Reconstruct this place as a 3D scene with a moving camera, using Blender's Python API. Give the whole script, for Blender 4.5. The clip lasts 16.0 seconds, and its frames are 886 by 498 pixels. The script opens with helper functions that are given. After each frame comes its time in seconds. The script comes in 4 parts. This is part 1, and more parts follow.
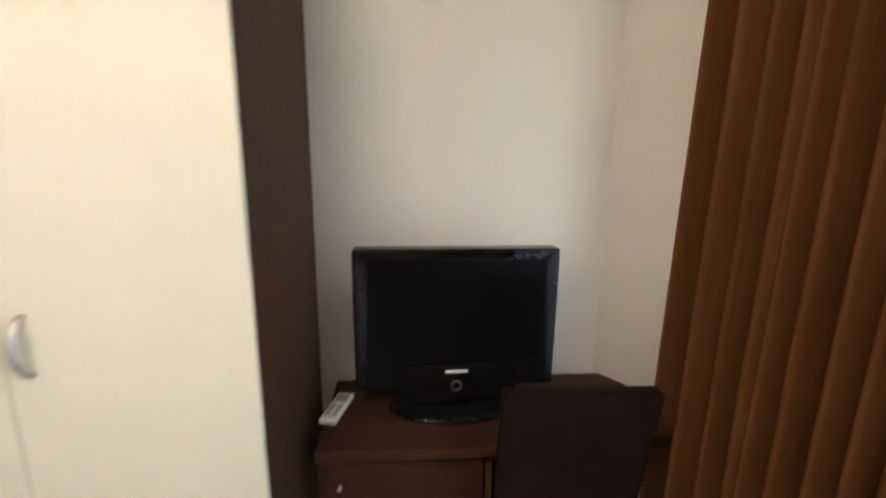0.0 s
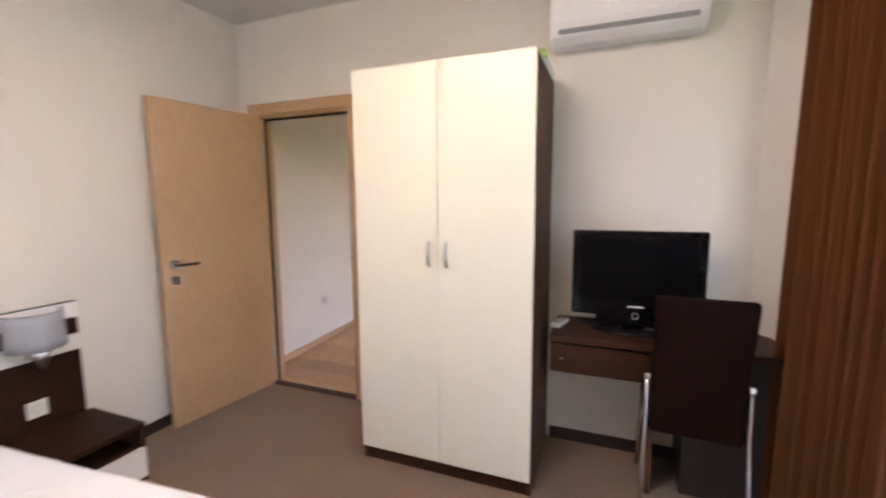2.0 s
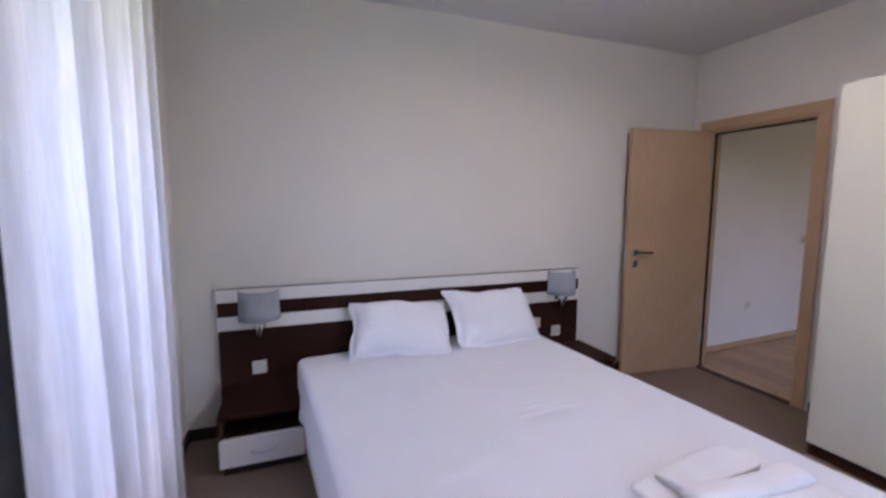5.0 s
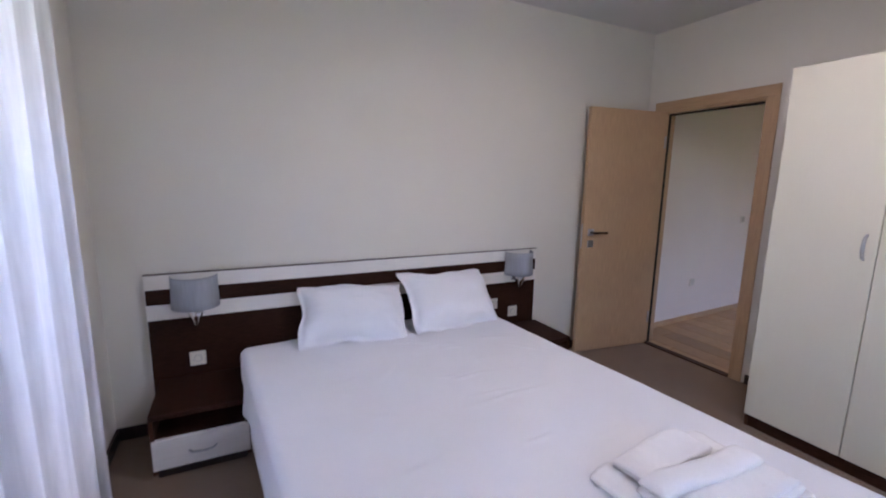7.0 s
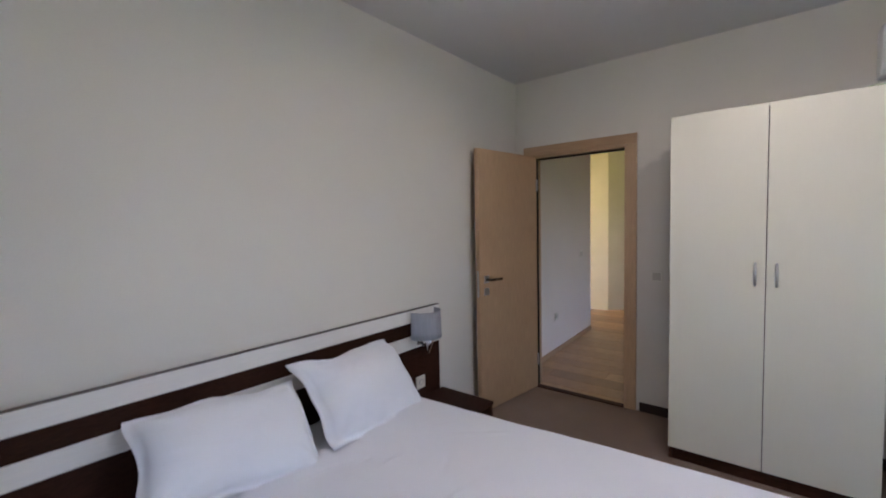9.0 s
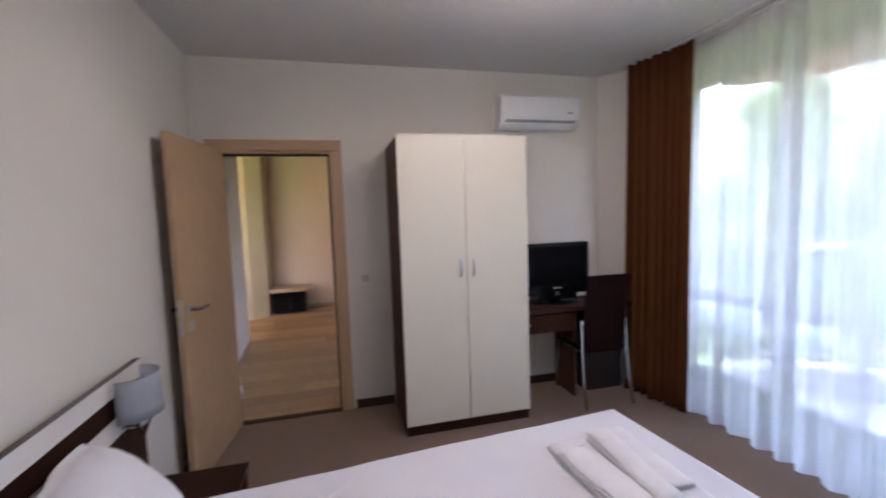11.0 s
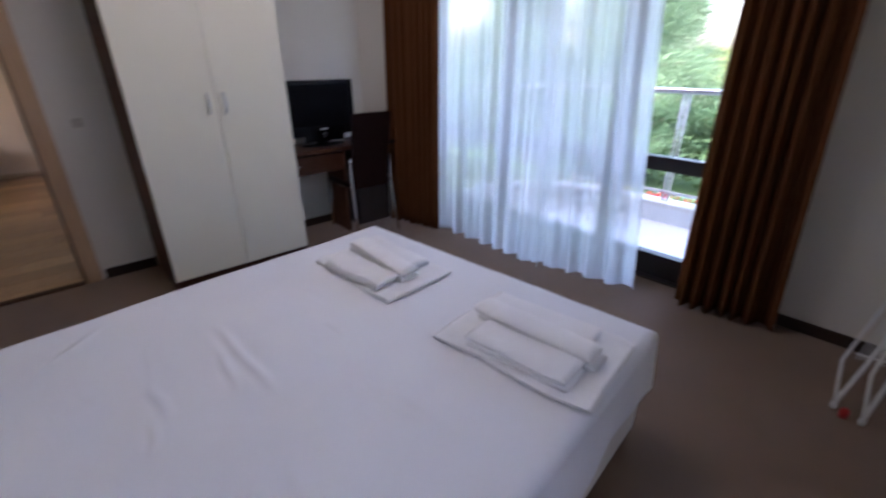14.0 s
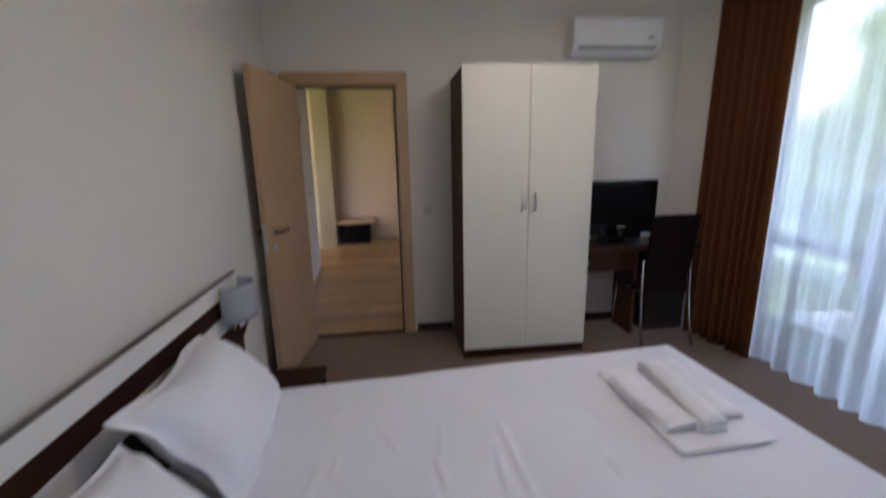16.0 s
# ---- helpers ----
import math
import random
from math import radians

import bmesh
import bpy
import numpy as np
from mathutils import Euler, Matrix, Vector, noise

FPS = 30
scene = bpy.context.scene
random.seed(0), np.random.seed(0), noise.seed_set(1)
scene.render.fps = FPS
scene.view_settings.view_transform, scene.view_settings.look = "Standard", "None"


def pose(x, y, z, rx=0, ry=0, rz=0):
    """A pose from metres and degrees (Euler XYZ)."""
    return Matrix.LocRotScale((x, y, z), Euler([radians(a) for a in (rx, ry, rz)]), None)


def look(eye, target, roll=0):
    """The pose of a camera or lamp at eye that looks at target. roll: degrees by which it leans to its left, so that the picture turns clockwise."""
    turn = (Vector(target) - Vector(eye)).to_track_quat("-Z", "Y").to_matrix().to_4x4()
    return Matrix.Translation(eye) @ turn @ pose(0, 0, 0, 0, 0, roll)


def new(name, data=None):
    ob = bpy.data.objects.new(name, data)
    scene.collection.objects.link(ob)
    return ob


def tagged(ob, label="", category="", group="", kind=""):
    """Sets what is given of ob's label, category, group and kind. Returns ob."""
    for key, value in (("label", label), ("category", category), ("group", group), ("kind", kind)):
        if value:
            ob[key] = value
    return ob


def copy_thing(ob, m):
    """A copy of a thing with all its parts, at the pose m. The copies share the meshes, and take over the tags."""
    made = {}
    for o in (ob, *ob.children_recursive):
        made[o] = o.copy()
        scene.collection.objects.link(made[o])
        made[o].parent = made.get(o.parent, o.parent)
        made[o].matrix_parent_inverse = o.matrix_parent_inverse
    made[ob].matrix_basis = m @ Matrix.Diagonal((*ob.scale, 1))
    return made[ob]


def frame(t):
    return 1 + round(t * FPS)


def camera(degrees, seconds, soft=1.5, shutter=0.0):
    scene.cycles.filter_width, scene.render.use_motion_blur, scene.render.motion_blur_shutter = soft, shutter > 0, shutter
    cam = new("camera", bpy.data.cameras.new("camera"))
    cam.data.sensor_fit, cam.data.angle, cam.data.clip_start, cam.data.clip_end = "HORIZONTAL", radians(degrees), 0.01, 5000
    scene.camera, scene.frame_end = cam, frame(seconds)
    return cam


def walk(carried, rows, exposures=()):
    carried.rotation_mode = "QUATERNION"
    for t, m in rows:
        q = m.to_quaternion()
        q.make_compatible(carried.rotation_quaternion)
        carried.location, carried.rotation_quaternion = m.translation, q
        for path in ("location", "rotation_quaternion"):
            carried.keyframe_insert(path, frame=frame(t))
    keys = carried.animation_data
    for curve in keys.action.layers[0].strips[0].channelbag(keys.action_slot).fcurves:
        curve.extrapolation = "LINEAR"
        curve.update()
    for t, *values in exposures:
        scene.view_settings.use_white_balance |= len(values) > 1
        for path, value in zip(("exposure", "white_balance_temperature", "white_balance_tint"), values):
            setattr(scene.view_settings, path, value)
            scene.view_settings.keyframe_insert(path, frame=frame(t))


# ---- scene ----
cam = camera(92.5, 16.0, soft=1.9, shutter=0.5)
PATH = [
    (0, (2.581, -1.398, 1.517), (2.747, 0.553, 1.108), 0.8),
    (0.5, (2.632, -1.653, 1.49), (2.452, 0.282, 1.016), 1.3),
    (1, (2.669, -1.941, 1.434), (2.227, -0.024, 1.076), 0.2),
    (1.5, (2.595, -2.236, 1.424), (2.1, -0.329, 1.077), -0.8),
    (2, (2.595, -2.487, 1.435), (1.867, -0.64, 1.197), -0.4),
    (2.5, (2.615, -2.717, 1.459), (1.534, -1.049, 1.233), -0.7),
    (3, (2.587, -2.933, 1.473), (1.254, -1.451, 1.311), -0.4),
    (3.5, (2.552, -3.146, 1.457), (1.087, -1.804, 1.229), -2.7),
    (4, (2.647, -3.224, 1.459), (1.105, -1.962, 1.278), -1.1),
    (4.5, (2.762, -3.302, 1.46), (1.0, -2.376, 1.267), 0.1),
    (5, (2.805, -3.369, 1.444), (0.941, -2.679, 1.224), 0.2),
    (5.2, (2.809, -3.368, 1.423), (0.949, -2.716, 1.084), -0.2),
    (7.3, (2.624, -3.315, 1.468), (0.877, -2.378, 1.201), 0.5),
    (7.5, (2.551, -3.351, 1.47), (0.876, -2.261, 1.405), -0.3),
    (8, (2.39, -3.419, 1.462), (0.897, -2.091, 1.371), 1.0),
    (8.2, (2.305, -3.423, 1.457), (0.857, -2.049, 1.334), 1.0),
    (10.3, (1.225, -3.408, 1.512), (0.8, -1.46, 1.358), -1.5),
    (10.5, (1.13, -3.41, 1.507), (0.955, -1.43, 1.326), -0.3),
    (11, (0.945, -3.387, 1.54), (1.437, -1.456, 1.374), -1.9),
    (11.5, (0.887, -3.446, 1.577), (1.76, -1.656, 1.393), -0.2),
    (12, (0.954, -3.509, 1.582), (2.301, -2.036, 1.457), -0.4),
    (12.5, (1.04, -3.612, 1.541), (2.596, -2.359, 1.446), -1.2),
    (13, (1.062, -3.64, 1.503), (2.687, -2.506, 1.229), -1.8),
    (13.5, (1.044, -3.602, 1.433), (2.565, -2.465, 0.807), -0.6),
    (14, (0.974, -3.564, 1.403), (2.22, -2.224, 0.595), 0.1),
    (14.5, (0.861, -3.502, 1.384), (1.734, -2.037, 0.339), 2.6),
    (15, (0.82, -3.465, 1.36), (1.266, -1.892, 0.209), 3.3),
    (15.5, (0.82, -3.447, 1.412), (1.013, -1.682, 0.493), 1.6),
    (16, (0.908, -3.467, 1.511), (1.118, -1.528, 1.07), -1.2),
]
EXPOSURES = [
    (0, 4.85, 7400, 24), (0.5, 4.97, 7350, 27), (1.5, 5.05, 7350, 30), (3, 4.75, 6200, 38), (4, 4.42, 6100, 34), (5, 4.13, 5880, 36), (7.5, 4.09, 5930, 31),
    (8, 3.99, 5900, 28), (10.5, 3.90, 6230, 26), (11, 4.10, 6160, 34), (12, 4.00, 5930, 31), (12.5, 3.80, 5860, 33), (13.5, 3.55, 5780, 32), (15, 3.59, 5800, 31),
    (16, 3.62, 6100, 28),
]
walk(cam, [(t, look(eye, target, roll)) for t, eye, target, roll in PATH], EXPOSURES)

# ---- world and sun ----
world = bpy.data.worlds.new("sky")
scene.world = world
world.use_nodes = True
wn = world.node_tree.nodes
sky = wn.new("ShaderNodeTexSky")
sky.sky_type = 'NISHITA'
sky.sun_disc = False
sky.sun_elevation = radians(58)
sky.sun_rotation = radians(281)
sky.dust_density = 5.0
sky.air_density = 1.4
sky.ozone_density = 0.6
wn["Background"].inputs["Strength"].default_value = 0.15
world.node_tree.links.new(sky.outputs[0], wn["Background"].inputs["Color"])

sun = new("sun", bpy.data.lights.new("sun", 'SUN'))
sun.data.energy, sun.data.angle, sun.data.color = 2.2, radians(4.0), (1.0, 0.95, 0.88)
sun.matrix_world = look((0, 0, 20), (5.0, -1.0, 11.84))

# ---- materials ----
def rgb(c):
    return (c[0], c[1], c[2], 1.0)


def mat(name, color, rough=0.6, metal=0.0, grain=60.0, vary=0.12, bump=0.05, stretch=(1, 1, 1), patch=2.5, patch_vary=0.06, coat=0.0, bump_scale=None, sheen=0.0, spec=0.5):
    """Principled surface with fine grain, broad patches of wear and a fine relief."""
    m = bpy.data.materials.new(name)
    m.use_nodes = True
    n, l = m.node_tree.nodes, m.node_tree.links
    p = n["Principled BSDF"]
    p.inputs["Metallic"].default_value = metal
    p.inputs["Coat Weight"].default_value = coat
    p.inputs["Sheen Weight"].default_value = sheen
    p.inputs["Specular IOR Level"].default_value = spec
    tc = n.new("ShaderNodeTexCoord")
    mp = n.new("ShaderNodeMapping")
    mp.inputs["Scale"].default_value = stretch
    l.new(tc.outputs["Object"], mp.inputs["Vector"])
    fine = n.new("ShaderNodeTexNoise")
    fine.inputs["Scale"].default_value = grain
    fine.inputs["Detail"].default_value = 5
    l.new(mp.outputs[0], fine.inputs["Vector"])
    broad = n.new("ShaderNodeTexNoise")
    broad.inputs["Scale"].default_value = patch
    broad.inputs["Detail"].default_value = 3
    l.new(tc.outputs["Object"], broad.inputs["Vector"])
    r1 = n.new("ShaderNodeMapRange")
    r1.inputs["From Min"].default_value, r1.inputs["From Max"].default_value = 0.3, 0.7
    r1.inputs["To Min"].default_value, r1.inputs["To Max"].default_value = 1 - vary, 1 + vary
    l.new(fine.outputs["Fac"], r1.inputs["Value"])
    r2 = n.new("ShaderNodeMapRange")
    r2.inputs["From Min"].default_value, r2.inputs["From Max"].default_value = 0.3, 0.7
    r2.inputs["To Min"].default_value, r2.inputs["To Max"].default_value = 1 - patch_vary, 1 + patch_vary
    l.new(broad.outputs["Fac"], r2.inputs["Value"])
    mul = n.new("ShaderNodeMath")
    mul.operation = 'MULTIPLY'
    l.new(r1.outputs[0], mul.inputs[0])
    l.new(r2.outputs[0], mul.inputs[1])
    sc = n.new("ShaderNodeVectorMath")
    sc.operation = 'SCALE'
    sc.inputs[0].default_value = color
    l.new(mul.outputs[0], sc.inputs["Scale"])
    l.new(sc.outputs[0], p.inputs["Base Color"])
    rr = n.new("ShaderNodeMapRange")
    rr.inputs["To Min"].default_value, rr.inputs["To Max"].default_value = max(0.02, rough - 0.07), min(1, rough + 0.07)
    l.new(broad.outputs["Fac"], rr.inputs["Value"])
    l.new(rr.outputs[0], p.inputs["Roughness"])
    if bump > 0:
        b = n.new("ShaderNodeBump")
        b.inputs["Strength"].default_value = bump
        b.inputs["Distance"].default_value = 0.01
        src = fine
        if bump_scale:
            src = n.new("ShaderNodeTexNoise")
            src.inputs["Scale"].default_value = bump_scale
            src.inputs["Detail"].default_value = 4
            l.new(tc.outputs["Object"], src.inputs["Vector"])
        l.new(src.outputs["Fac"], b.inputs["Height"])
        l.new(b.outputs[0], p.inputs["Normal"])
    return m


def piece_mat(name, color, rough, stretch, grain, spread):
    """Wood whose tone differs from piece to piece."""
    m = mat(name, color, rough, grain=grain, vary=0.30, bump=0.04, stretch=stretch, patch_vary=0.05)
    n, l = m.node_tree.nodes, m.node_tree.links
    info = n.new("ShaderNodeObjectInfo")
    r = n.new("ShaderNodeMapRange")
    r.inputs["To Min"].default_value, r.inputs["To Max"].default_value = 1 - spread, 1 + spread
    l.new(info.outputs["Random"], r.inputs["Value"])
    s = n.new("ShaderNodeVectorMath")
    s.operation = 'SCALE'
    p = n["Principled BSDF"]
    l.new(p.inputs["Base Color"].links[0].from_socket, s.inputs[0])
    l.new(r.outputs[0], s.inputs["Scale"])
    l.new(s.outputs[0], p.inputs["Base Color"])
    return m


def cloth(name, color, clear, through_light, weave=900.0):
    """Thin cloth: part open weave, part light shining through, part matt."""
    m = bpy.data.materials.new(name)
    m.use_nodes = True
    n, l = m.node_tree.nodes, m.node_tree.links
    n.remove(n["Principled BSDF"])
    out = n["Material Output"]
    d = n.new("ShaderNodeBsdfDiffuse")
    t = n.new("ShaderNodeBsdfTranslucent")
    tc = n.new("ShaderNodeTexCoord")
    no = n.new("ShaderNodeTexNoise")
    no.inputs["Scale"].default_value = 12
    no.inputs["Detail"].default_value = 6
    mp = n.new("ShaderNodeMapping")
    mp.inputs["Scale"].default_value = (6, 6, 0.6)
    l.new(tc.outputs["Object"], mp.inputs["Vector"])
    l.new(mp.outputs[0], no.inputs["Vector"])
    r = n.new("ShaderNodeMapRange")
    r.inputs["To Min"].default_value, r.inputs["To Max"].default_value = 0.82, 1.14
    l.new(no.outputs["Fac"], r.inputs["Value"])
    s = n.new("ShaderNodeVectorMath")
    s.operation = 'SCALE'
    s.inputs[0].default_value = color
    l.new(r.outputs[0], s.inputs["Scale"])
    l.new(s.outputs[0], d.inputs["Color"])
    l.new(s.outputs[0], t.inputs["Color"])
    mix = n.new("ShaderNodeMixShader")
    mix.inputs[0].default_value = through_light
    l.new(d.outputs[0], mix.inputs[1])
    l.new(t.outputs[0], mix.inputs[2])
    w = n.new("ShaderNodeTexNoise")
    w.inputs["Scale"].default_value = weave
    l.new(tc.outputs["Object"], w.inputs["Vector"])
    b = n.new("ShaderNodeBump")
    b.inputs["Strength"].default_value = 0.15
    b.inputs["Distance"].default_value = 0.002
    l.new(w.outputs["Fac"], b.inputs["Height"])
    l.new(b.outputs[0], d.inputs["Normal"])
    last = mix
    if clear > 0:
        tr = n.new("ShaderNodeBsdfTransparent")
        mix2 = n.new("ShaderNodeMixShader")
        mix2.inputs[0].default_value = clear
        l.new(mix.outputs[0], mix2.inputs[1])
        l.new(tr.outputs[0], mix2.inputs[2])
        last = mix2
    l.new(last.outputs[0], out.inputs["Surface"])
    return m


def glow(name, color, strength):
    m = bpy.data.materials.new(name)
    m.use_nodes = True
    p = m.node_tree.nodes["Principled BSDF"]
    p.inputs["Base Color"].default_value = rgb((0.8, 0.8, 0.8))
    p.inputs["Emission Color"].default_value = rgb(color)
    p.inputs["Emission Strength"].default_value = strength
    return m


def glass(name, tint=(1, 1, 1)):
    m = bpy.data.materials.new(name)
    m.use_nodes = True
    n, l = m.node_tree.nodes, m.node_tree.links
    n.remove(n["Principled BSDF"])
    tr = n.new("ShaderNodeBsdfTransparent")
    tr.inputs["Color"].default_value = rgb(tint)
    gl = n.new("ShaderNodeBsdfGlossy")
    gl.inputs["Roughness"].default_value = 0.02
    fr = n.new("ShaderNodeFresnel")
    fr.inputs["IOR"].default_value = 1.3
    mix = n.new("ShaderNodeMixShader")
    l.new(fr.outputs[0], mix.inputs[0])
    l.new(tr.outputs[0], mix.inputs[1])
    l.new(gl.outputs[0], mix.inputs[2])
    l.new(mix.outputs[0], n["Material Output"].inputs["Surface"])
    return m


PAINT = mat("wall_paint", (0.70, 0.662, 0.588), 0.85, grain=180, vary=0.02, bump=0.05, patch=1.2, patch_vary=0.025)
CEIL = mat("ceiling_paint", (0.66, 0.64, 0.61), 0.9, grain=180, vary=0.02, bump=0.04, patch=1.0, patch_vary=0.025)
HALL_PAINT = mat("hall_paint", (0.80, 0.74, 0.69), 0.85, grain=180, vary=0.02, bump=0.05, patch=1.2, patch_vary=0.03)
BEIGE_PAINT = mat("beige_paint", (0.64, 0.46, 0.30), 0.85, grain=180, vary=0.02, bump=0.05, patch=1.2, patch_vary=0.03)
# The kitchen lamp's yellow light is put into this wall colour.
LAMPLIT_PAINT = mat("lamplit_yellow_paint", (0.50, 0.385, 0.22), 0.8, grain=150, vary=0.03, bump=0.05)
CARPET = mat("carpet_pile", (0.205, 0.122, 0.067), 1.0, grain=420, vary=0.3, bump=0.5, patch=5, patch_vary=0.10, sheen=0.3)
# One wood in three tones; upright sides lighter for the window light on them.
WENGE_LIT = mat("dark_wood_lit", (0.082, 0.036, 0.020), 0.55, grain=14, vary=0.38, bump=0.03, stretch=(26, 26, 2), patch=3, patch_vary=0.15, spec=0.12)
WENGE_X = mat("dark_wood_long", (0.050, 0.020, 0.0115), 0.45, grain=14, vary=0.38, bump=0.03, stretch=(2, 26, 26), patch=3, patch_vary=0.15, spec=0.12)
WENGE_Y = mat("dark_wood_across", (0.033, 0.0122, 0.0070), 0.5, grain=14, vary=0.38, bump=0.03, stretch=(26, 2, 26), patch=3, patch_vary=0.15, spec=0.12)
OAK = mat("pale_oak", (0.50, 0.33, 0.19), 0.48, grain=9, vary=0.10, bump=0.03, stretch=(14, 14, 1.0), patch=2, patch_vary=0.05)
OAK_X = mat("pale_oak_long", (0.47, 0.305, 0.17), 0.48, grain=9, vary=0.10, bump=0.03, stretch=(1, 14, 14), patch=2, patch_vary=0.05)
CREAM = mat("cream_laminate", (0.74, 0.712, 0.59), 0.45, grain=8, vary=0.006, bump=0.02, stretch=(22, 22, 1.0), patch=1.5, patch_vary=0.02)
CREAM_Y = mat("cream_strip", (0.78, 0.75, 0.70), 0.45, grain=8, vary=0.035, bump=0.02, stretch=(22, 1, 22), patch=1.5, patch_vary=0.02)
CURTAIN = cloth("brown_curtain_cloth", (0.150, 0.058, 0.023), 0.0, 0.16)
SHEER = cloth("white_voile", (0.97, 0.97, 0.975), 0.29, 0.90)
LINEN = mat("white_linen", (0.80, 0.805, 0.835), 0.9, grain=500, vary=0.03, bump=0.06, patch=3, patch_vary=0.02, sheen=0.2)
FABRIC = mat("cream_bed_fabric", (0.72, 0.69, 0.64), 0.95, grain=420, vary=0.06, bump=0.12, patch=4, patch_vary=0.04)
TOWEL = mat("white_terry", (0.85, 0.845, 0.85), 1.0, grain=350, vary=0.06, bump=0.25, patch=5, patch_vary=0.03, sheen=0.4)
CHROME = mat("chrome", (0.75, 0.75, 0.76), 0.18, metal=1.0, grain=40, vary=0.04, bump=0.0)
# Lever metal darkened: its dark reflection is put into the base colour.
DARK_REFLECTION_STEEL = mat("lever_dark_reflection", (0.16, 0.155, 0.15), 0.25, metal=1.0, grain=60, vary=0.08, bump=0.02)
STEEL = mat("brushed_steel", (0.55, 0.55, 0.55), 0.35, metal=1.0, grain=60, vary=0.08, bump=0.02)
BLACK_GLOSS = mat("black_gloss_plastic", (0.005, 0.005, 0.006), 0.12, grain=30, vary=0.1, bump=0.0, spec=0.2)
BLACK_MATT = mat("black_matt_plastic", (0.012, 0.012, 0.013), 0.5, grain=80, vary=0.1, bump=0.02)
SCREEN = mat("dark_screen", (0.005, 0.005, 0.006), 0.22, grain=10, vary=0.05, bump=0.0, spec=0.04)
LEATHER = mat("brown_leatherette", (0.0145, 0.0056, 0.0048), 0.5, grain=160, vary=0.12, bump=0.12, patch=6, patch_vary=0.12, spec=0.05)
WHITE_PLASTIC = mat("white_plastic", (0.78, 0.78, 0.77), 0.4, grain=60, vary=0.02, bump=0.01)
IVORY_PLASTIC = mat("ivory_plastic", (0.70, 0.67, 0.58), 0.4, grain=60, vary=0.02, bump=0.01)
SWITCH_PLASTIC = mat("beige_switch_plastic", (0.50, 0.46, 0.39), 0.4, grain=60, vary=0.03, bump=0.01)
GREY_PLASTIC = mat("grey_plastic", (0.32, 0.32, 0.33), 0.45, grain=60, vary=0.04, bump=0.01)
SHADE = cloth("grey_lampshade", (0.46, 0.48, 0.52), 0.0, 0.25)
RED_PLASTIC = mat("red_plastic", (0.50, 0.022, 0.018), 0.35, grain=50, vary=0.06, bump=0.01)
WHITE_ENAMEL = mat("white_enamel", (0.72, 0.73, 0.72), 0.35, grain=50, vary=0.04, bump=0.01)
BASEBOARD = mat("dark_baseboard", (0.030, 0.017, 0.013), 0.5, grain=14, vary=0.3, bump=0.03, stretch=(4, 4, 26))
TRIM = mat("grey_brown_edge", (0.13, 0.105, 0.09), 0.5, grain=20, vary=0.15, bump=0.02)
DARK_FRAME = mat("dark_window_frame", (0.022, 0.015, 0.013), 0.35, grain=40, vary=0.15, bump=0.02)
GLASS = glass("window_glass", (0.97, 0.98, 0.97))
RAIL_GLASS = glass("rail_glass", (0.90, 0.94, 0.92))
STONE = mat("pale_stone", (0.70, 0.68, 0.64), 0.7, grain=40, vary=0.08, bump=0.1)
TERRACE = mat("pale_terrace_tile", (0.76, 0.755, 0.75), 0.6, grain=40, vary=0.06, bump=0.05)
ROSE = mat("rose_render", (0.52, 0.20, 0.17), 0.9, grain=90, vary=0.08, bump=0.2)
PLANK = piece_mat("laminate_plank", (0.42, 0.25, 0.122), 0.38, (1.2, 16, 16), 10, 0.26)
BARK = mat("bark", (0.09, 0.065, 0.045), 0.95, grain=20, vary=0.4, bump=0.6, stretch=(4, 4, 0.8))
GRASS = mat("lawn_grass", (0.060, 0.115, 0.030), 1.0, grain=6, vary=0.35, bump=0.4, patch=0.3, patch_vary=0.25)
ASPHALT = mat("asphalt", (0.055, 0.055, 0.056), 0.95, grain=60, vary=0.25, bump=0.3, patch=0.6, patch_vary=0.15)
LAMP_GLOW = glow("lamp_glow", (1.0, 0.92, 0.80), 2.5)
KITCHEN_GLOW = glow("kitchen_lamp_glow", (1.0, 0.74, 0.42), 3.6)
GREEN_PLASTIC = mat("green_plastic_film", (0.30, 0.42, 0.16), 0.35, grain=30, vary=0.2, bump=0.2)


def leaf_mat(name, color):
    m = cloth(name, color, 0.0, 0.4)
    n, l = m.node_tree.nodes, m.node_tree.links
    g = n.new("ShaderNodeNewGeometry")
    r = n.new("ShaderNodeMapRange")
    r.inputs["To Min"].default_value, r.inputs["To Max"].default_value = 0.75, 1.3
    l.new(g.outputs["Random Per Island"], r.inputs["Value"])
    s = n.new("ShaderNodeVectorMath")
    s.operation = 'SCALE'
    old = n["Diffuse BSDF"].inputs["Color"].links[0].from_socket
    l.new(old, s.inputs[0])
    l.new(r.outputs[0], s.inputs["Scale"])
    l.new(s.outputs[0], n["Diffuse BSDF"].inputs["Color"])
    l.new(s.outputs[0], n["Translucent BSDF"].inputs["Color"])
    return m


LEAF = leaf_mat("green_leaf", (0.135, 0.215, 0.12))
LEAF_YELLOW = leaf_mat("yellow_green_leaf", (0.22, 0.25, 0.085))
LEAF_DARK = leaf_mat("dark_green_leaf", (0.085, 0.13, 0.06))
RED_FLOWER = leaf_mat("red_petal", (0.45, 0.03, 0.03))

# ---- builders ----
def finish(bm, name, material, parent=None, label="", smooth=False):
    me = bpy.data.meshes.new(name)
    if smooth:
        for f in bm.faces:
            f.smooth = True
    bm.to_mesh(me)
    bm.free()
    me.materials.append(material)
    ob = new(name, me)
    if parent is not None:
        ob.parent = parent
    if label:
        ob["label"] = label
    return ob


